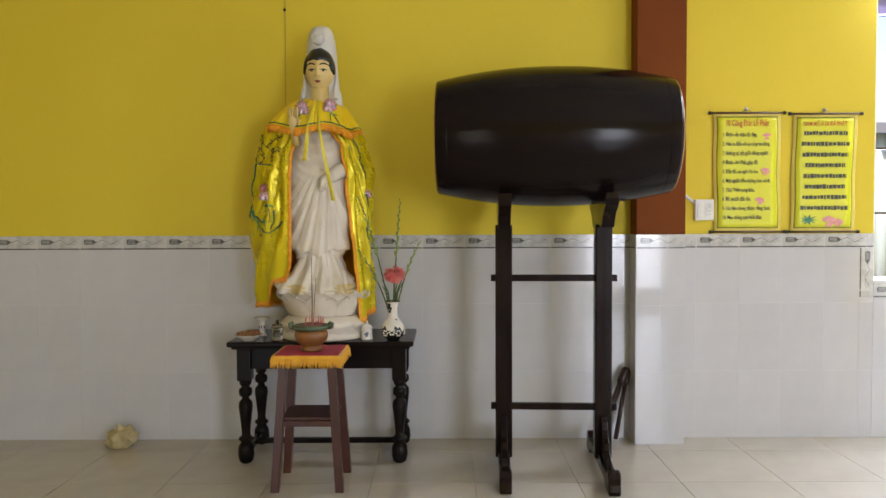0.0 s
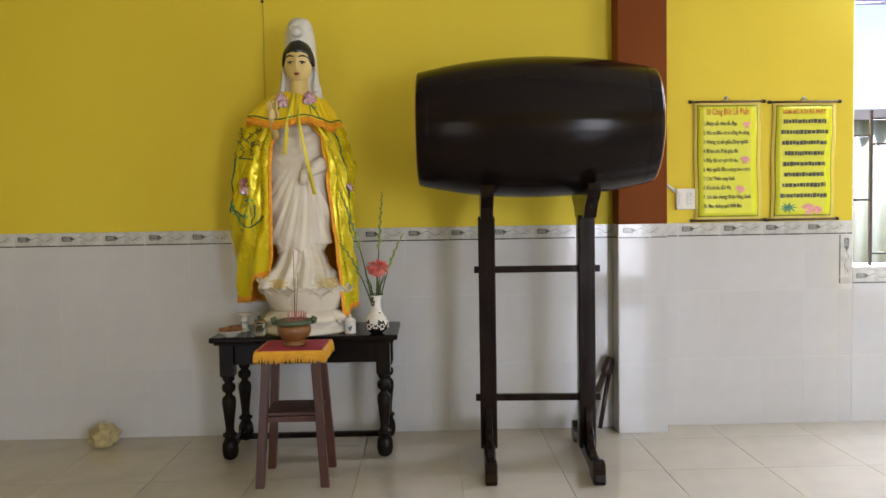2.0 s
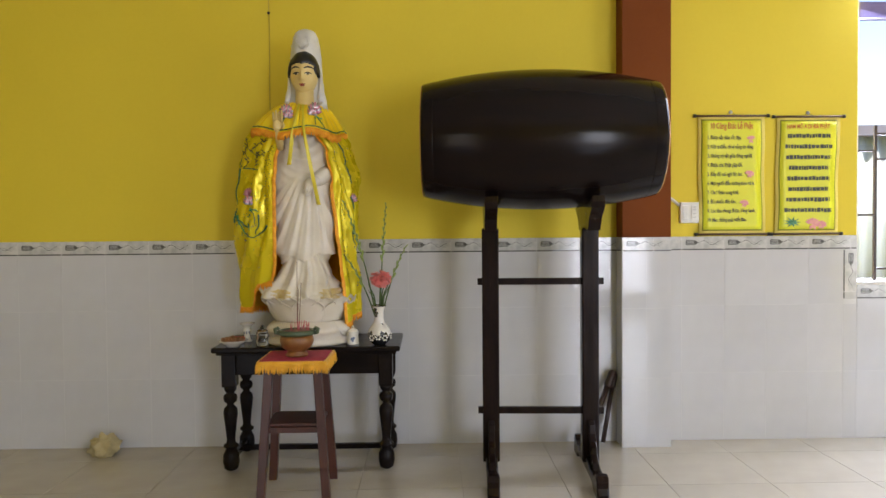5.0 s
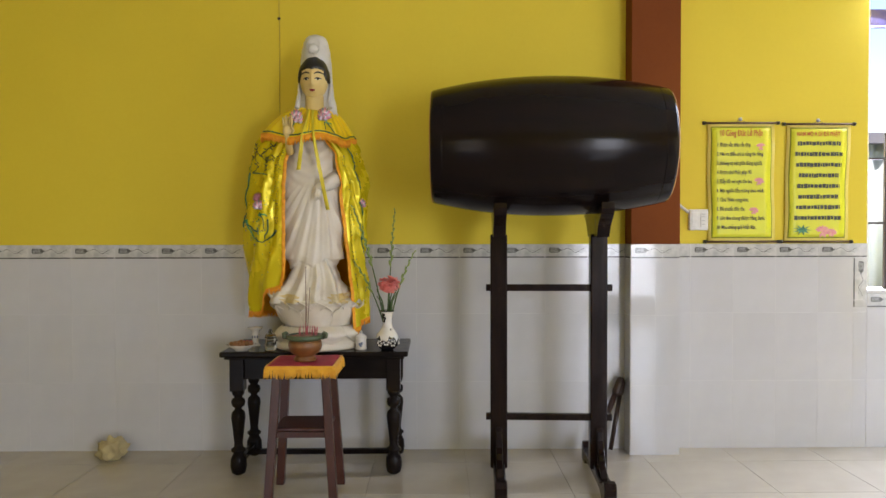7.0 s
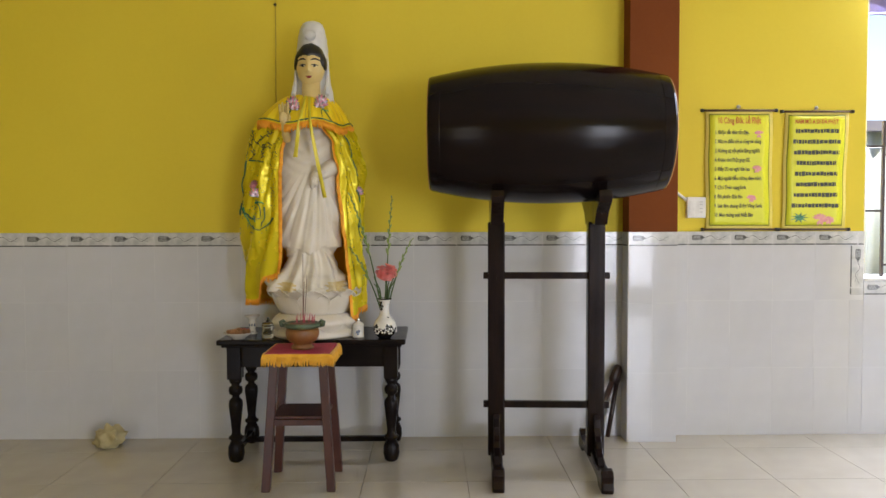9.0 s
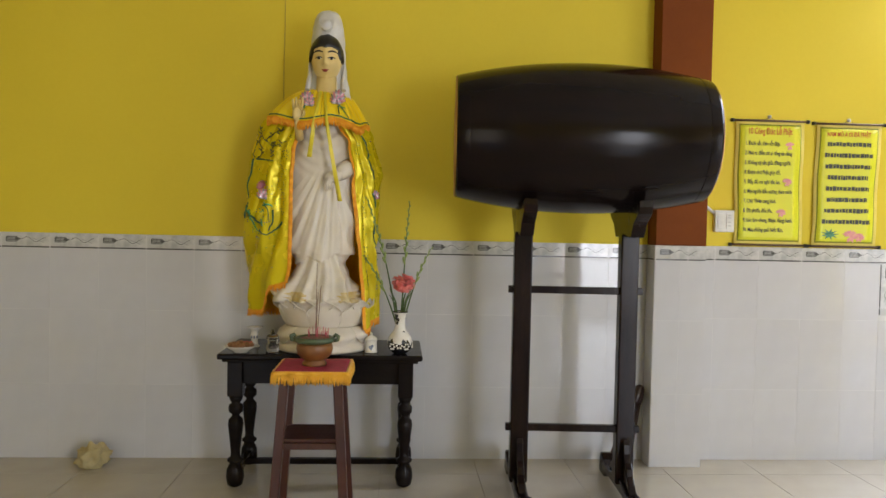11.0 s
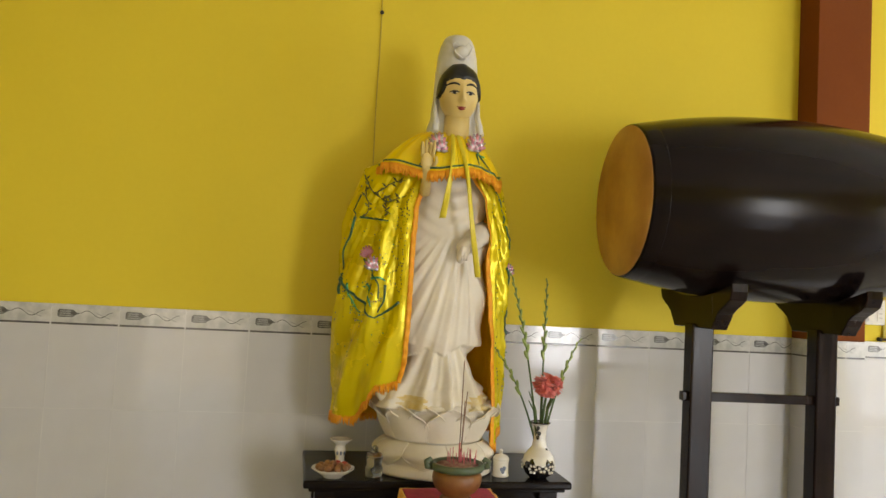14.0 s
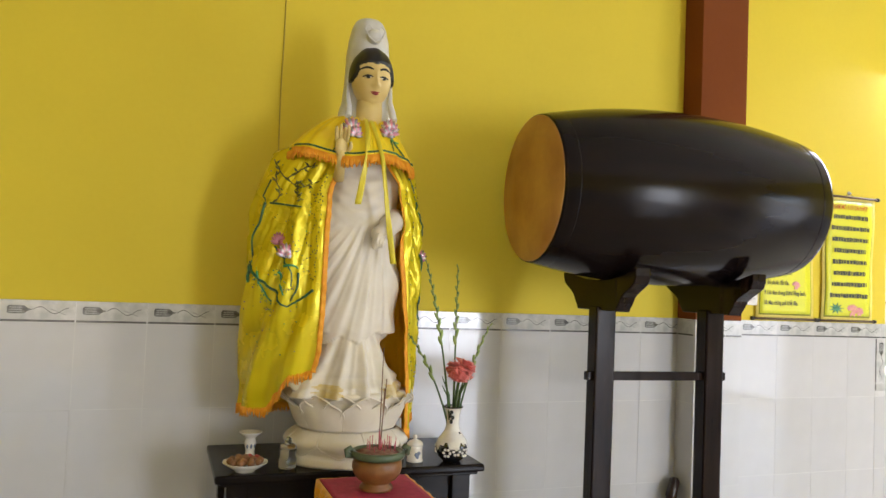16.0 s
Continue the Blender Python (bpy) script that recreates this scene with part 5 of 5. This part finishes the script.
def make_bag():
    bm = fresh()
    r = bmesh.ops.create_icosphere(bm, subdivisions=4, radius=1)
    for v in r["verts"]:
        p = v.co.copy()
        n = noise.fractal(p * 2.1, 0.9, 2.0, 5)
        d = p * (1 + 0.42 * n)
        v.co = Vector((d.x * 0.075, d.y * 0.06, max(-0.052, d.z * 0.068)))
    for f in bm.faces:
        f.smooth = True
    ob = tagged(new("crumpled_bag", mesh_of("crumpled_bag", bm, M_BAG)), "small crumpled beige cloth bag on the floor by the wall", "bag")
    ob.location = (-1.815, 4.20, 0.052)


make_bag()


def make_sticks():
    """Two drum beaters that lean in the corner beside the column."""
    for base, tip, r in (((0.870, 4.225, 0.017), (1.058, 4.300, 0.425), 0.017), ((0.985, 4.26, 0.02), (1.066, 4.318, 0.410), 0.013)):
        stick = thing("drum_beater", "brown wooden drum beater leaning in the corner", "drum beater", "drum beaters")
        b, t = Vector(base), Vector(tip)
        bm = fresh()
        tube(bm, [b, b.lerp(t, 0.78)], [r, r], 12)
        part("shaft", bm, M_BEATER, stick)
        bm = fresh()
        tube(bm, [b.lerp(t, 0.77), b.lerp(t, 0.80), b.lerp(t, 0.97), t], [r, r * 1.5, r * 1.45, r * 0.8], 12)
        part("head", bm, M_BEATER, stick)


make_sticks()

# ---- window and what lies outside ----
window = tagged(new("window_1"), "barred window with a white reveal and violet head rail", "window", kind="structure")
bm = fresh()
for x in (wx0, wx1 - 0.035):
    box(bm, x, x + 0.035, ROOM_N + 0.05, ROOM_N + 0.11, wz0 + 0.02, wz1)
box(bm, wx0 + 0.0355, wx1 - 0.0355, ROOM_N + 0.05, ROOM_N + 0.11, wz1 - 0.04, wz1)
part("window_frame", bm, M_FRAME, window)
bm = fresh()
box(bm, wx0 - 0.0, wx1, ROOM_N - 0.01, ROOM_N + T + 0.03, wz0, wz0 + 0.019, 0, 0.003)
part("window_sill", bm, M_FRAME, window)
bm = fresh()
box(bm, wx0 + 0.036, wx1 - 0.036, ROOM_N + 0.045, ROOM_N + 0.115, 2.465, 2.56, 0, 0.003)
part("head_rail", bm, M_VIOLET, window, "violet painted head rail")
GY = ROOM_N + 0.08
grille = part("grille", fresh(), M_GRILLE, window, "dark brown painted window bars")
for i in range(5):
    x = 2.655 + 0.36 * i
    bm = fresh()
    box(bm, x - 0.008, x + 0.008, GY - 0.008, GY + 0.008, wz0 + 0.0195, 1.84)
    part("upright_bar", bm, M_GRILLE, grille)
for i in range(5):
    a, b = (2.536 if i == 0 else 2.663 + 0.36 * (i - 1)), 2.647 + 0.36 * i
    for z in ((1.69, 1.31) if i % 2 == 0 else (1.79, 1.64, 0.99)):
        bm = fresh()
        box(bm, a, b, GY - 0.007, GY + 0.007, z - 0.006, z + 0.006)
        part("cross_bar", bm, M_GRILLE, grille)
fence = thing("sheet_fence", "white corrugated sheet fence with a grey cap outside", "fence")
bm = fresh()
grid(bm, lambda u, v: Vector((1.0 + 7.0 * u, 7.2 + 0.022 * math.sin(2 * math.pi * 7.0 * u / 0.16), -0.15 + 2.25 * v)), 440, 1)
solid(part("sheet", bm, M_SHEET, fence), 0.002)
bm = fresh()
box(bm, 1.0, 8.0, 7.12, 7.28, 2.101, 2.20)
part("cap", bm, M_GUTTER, fence, "grey metal cap")
bm = fresh()
box(bm, -60, 60, -60, 60, -0.45, -0.2005)
structure("ground", bm, [M_GROUND], "pale sunlit concrete ground outside", "ground")

# ---- tiles, one by one ----
def tile_mesh(name, w, h, d, mats, extra=None):
    """A thin tile with eased edges, its face towards -y, its lower corner at the origin."""
    bm = fresh()
    e = 0.0008
    back = [bm.verts.new(p) for p in ((0, 0, 0), (w, 0, 0), (w, 0, h), (0, 0, h))]
    front = [bm.verts.new(p) for p in ((e, -d, e), (w - e, -d, e), (w - e, -d, h - e), (e, -d, h - e))]
    bm.faces.new(front), bm.faces.new(back[::-1])
    for i in range(4):
        bm.faces.new((back[i], back[(i + 1) % 4], front[(i + 1) % 4], front[i]))
    if extra:
        extra(bm, w, h, d)
    return mesh_of(name, bm, mats)


def border_print(bm, w, h, d):
    """The grey brush motif, its curling line and the dark lower line."""
    y0, y1 = -d - 0.0006, -d + 0.0002
    k = min(1.0, w / 0.246)
    if k < 0.6:
        slab(bm, [(0.004, 0.002), (w - 0.004, 0.002), (w - 0.004, 0.0095), (0.004, 0.0095)], "y", y0, y1, 3)
        return
    slab(bm, [(0.022, 0.034), (0.030, 0.030), (0.078, 0.031), (0.088, 0.040), (0.104, 0.046), (0.088, 0.051), (0.078, 0.060), (0.028, 0.061), (0.022, 0.055)], "y", y0, y1, 1)
    for z in (0.037, 0.045, 0.053):
        slab(bm, [(0.03, z - 0.0015), (0.07, z - 0.0015), (0.07, z + 0.0015), (0.03, z + 0.0015)], "y", y0 - 0.0005, y0 + 0.0001, 2)
    top, low = [], []
    for i in range(12):
        x = 0.106 + 0.118 * i / 11
        z = 0.046 + 0.012 * math.sin(i * 0.72) - 0.004 * (i / 11)
        top.append((x, z + 0.0016)), low.append((x, z - 0.0016))
    slab(bm, top + low[::-1], "y", y0, y1, 1)
    slab(bm, [(0.165, 0.050), (0.19, 0.040), (0.215, 0.030), (0.212, 0.0275), (0.186, 0.0375), (0.163, 0.0475)], "y", y0 + 0.0002, y1, 2)
    slab(bm, [(0.003, 0.002), (w - 0.003, 0.002), (w - 0.003, 0.0095), (0.003, 0.0095)], "y", y0, y1, 3)


meshes = {}


def tile_kind(name, w, h, d, mats, extra=None):
    key = (name, round(w, 3), round(h, 3))
    if key not in meshes:
        meshes[key] = tile_mesh(name, w, h, d, mats, extra)
    return meshes[key]


jit = random.Random(2)


def lay_grout(parent, x0, x1, z0, z1):
    bm = fresh()
    box(bm, x0, x1, ROOM_N - 0.0071, ROOM_N - 0.0002, z0, z1)
    part("grout", bm, M_GROUT, parent, "pale grout behind the tiles")


def lay_wall(parent, x0, x1, phase, y, rows, name, mats, m=None, extra=None, pitch=0.248, gap=0.0011):
    """Tiles a band of wall between x0 and x1, cut at both ends."""
    k = math.floor((x0 - phase) / pitch)
    while phase + k * pitch < x1 - 0.004:
        a, b = max(x0, phase + k * pitch), min(x1, phase + (k + 1) * pitch)
        k += 1
        if b - a < 0.012:
            continue
        for z0, z1 in rows:
            ob = new(name, tile_kind(name, b - a - gap, z1 - z0 - gap, 0.008, mats, extra))
            ob.parent = parent
            local = pose(a + gap / 2, y + jit.uniform(-0.0004, 0.0004), z0 + gap / 2, jit.uniform(-0.07, 0.07), 0, jit.uniform(-0.07, 0.07))
            ob.matrix_local = (m @ local) if m else local


ROWS_Z = ((0.0, 0.395), (0.395, 0.790), (0.790, BORDER0))
BORDER = ((BORDER0, BORDER1),)
PLAIN, PRINT = [M_TILE], [M_MARBLE, M_MOTIF, M_MOTIF_PALE, M_LINE]
# the wall left of the column
lay_grout(wall_north, -4.58, COL_X0 - 0.001, 0, BORDER1 - 0.001)
lay_grout(wall_north, COL_X1 + 0.001, wx0 - 0.001, 0, BORDER1 - 0.001)
lay_grout(wall_north, wx0, 5.18, 0, wz0 - 0.001)
lay_wall(wall_north, -4.58, COL_X0 - 0.001, -2.105, ROOM_N, ROWS_Z, "wall_tile", PLAIN)
lay_wall(wall_north, -4.58, COL_X0 - 0.001, -2.105, ROOM_N, BORDER, "border_tile", PRINT, None, border_print)
# right of the column, up to and under the window
EDGE = wx0 - 0.082
lay_wall(wall_north, COL_X1 + 0.001, EDGE, 1.469, ROOM_N, ROWS_Z, "wall_tile", PLAIN)
lay_wall(wall_north, COL_X1 + 0.001, wx0, 1.469, ROOM_N, BORDER, "border_tile", PRINT, None, border_print)
lay_wall(wall_north, EDGE, wx0, EDGE, ROOM_N, ((0.0, 0.395), (0.395, 0.790)), "wall_tile", PLAIN)
lay_wall(wall_north, wx0, 5.18, wx0, ROOM_N, ((0.0, 0.395), (0.395, wz0 - 0.082)), "wall_tile", PLAIN)
lay_wall(wall_north, wx0, wx1, wx0, ROOM_N, ((wz0 - 0.082, wz0),), "border_tile", PRINT, None, border_print)
lay_wall(wall_north, wx1, 5.18, wx1, ROOM_N, ((wz0 - 0.082, BORDER0),), "wall_tile", PLAIN)
lay_wall(wall_north, wx1, 5.18, wx1, ROOM_N, BORDER, "border_tile", PRINT, None, border_print)
upright = Matrix.Translation((wx0 - 0.0005, 0, BORDER0)) @ Matrix.Rotation(radians(90), 4, "Y")
lay_wall(wall_north, 0.0, BORDER0 - wz0 + 0.082, 0.0, ROOM_N, ((-0.0815, -0.0005),), "border_tile", PRINT, upright, border_print)
# the column's foot
lay_wall(column, COL_X0, COL_X1, COL_X0 + 0.137 - 0.248, COL_Y + 0.0045, ROWS_Z, "wall_tile", PLAIN)
lay_wall(column, COL_X0, COL_X1, COL_X0 + 0.176 - 0.248, COL_Y + 0.0045, BORDER, "border_tile", PRINT, None, border_print)
side = pose(COL_X0 + 0.0045, ROOM_N, 0, 0, 0, -90)
lay_wall(column, 0.009, ROOM_N - COL_Y - 0.006, 0.0, 0.0, ROWS_Z, "wall_tile", PLAIN, side)
lay_wall(column, 0.009, ROOM_N - COL_Y - 0.006, 0.0, 0.0, BORDER, "border_tile", PRINT, side, border_print)

# floor tiles, half a metre square
FLOOR_X, FLOOR_Y, SIDE = 0.15, 4.10, 0.5
fm = {}
for i in range(-11, 11):
    for j in range(-16, 2):
        x0, y0 = FLOOR_X + i * SIDE, FLOOR_Y + (j - 1) * SIDE
        a, b = max(x0, ROOM_W), min(x0 + SIDE, ROOM_E)
        c, d = max(y0, ROOM_S), min(y0 + SIDE, ROOM_N - 0.001)
        if b - a < 0.02 or d - c < 0.02 or d < 0.0:
            continue
        key = (round(b - a, 3), round(d - c, 3))
        if key not in fm:
            fm[key] = tile_mesh("floor_tile", key[0] - 0.0016, key[1] - 0.0016, 0.0045, [M_FLOOR])
        ob = new("floor_tile", fm[key])
        ob.parent = floor
        ob.matrix_local = pose(a + 0.0008, d - 0.0008, -0.0042, -90, 0, 0) @ pose(0, 0, 0, 0, 0, 0)
        ob.rotation_mode = "XYZ"
bm = fresh()
box(bm, ROOM_W, ROOM_E, ROOM_S, 0.098, -0.0039, 0.0003)
tagged(part("floor_tiling", bm, M_FLOOR, floor, "cream polished floor tiles"), kind="stuff")
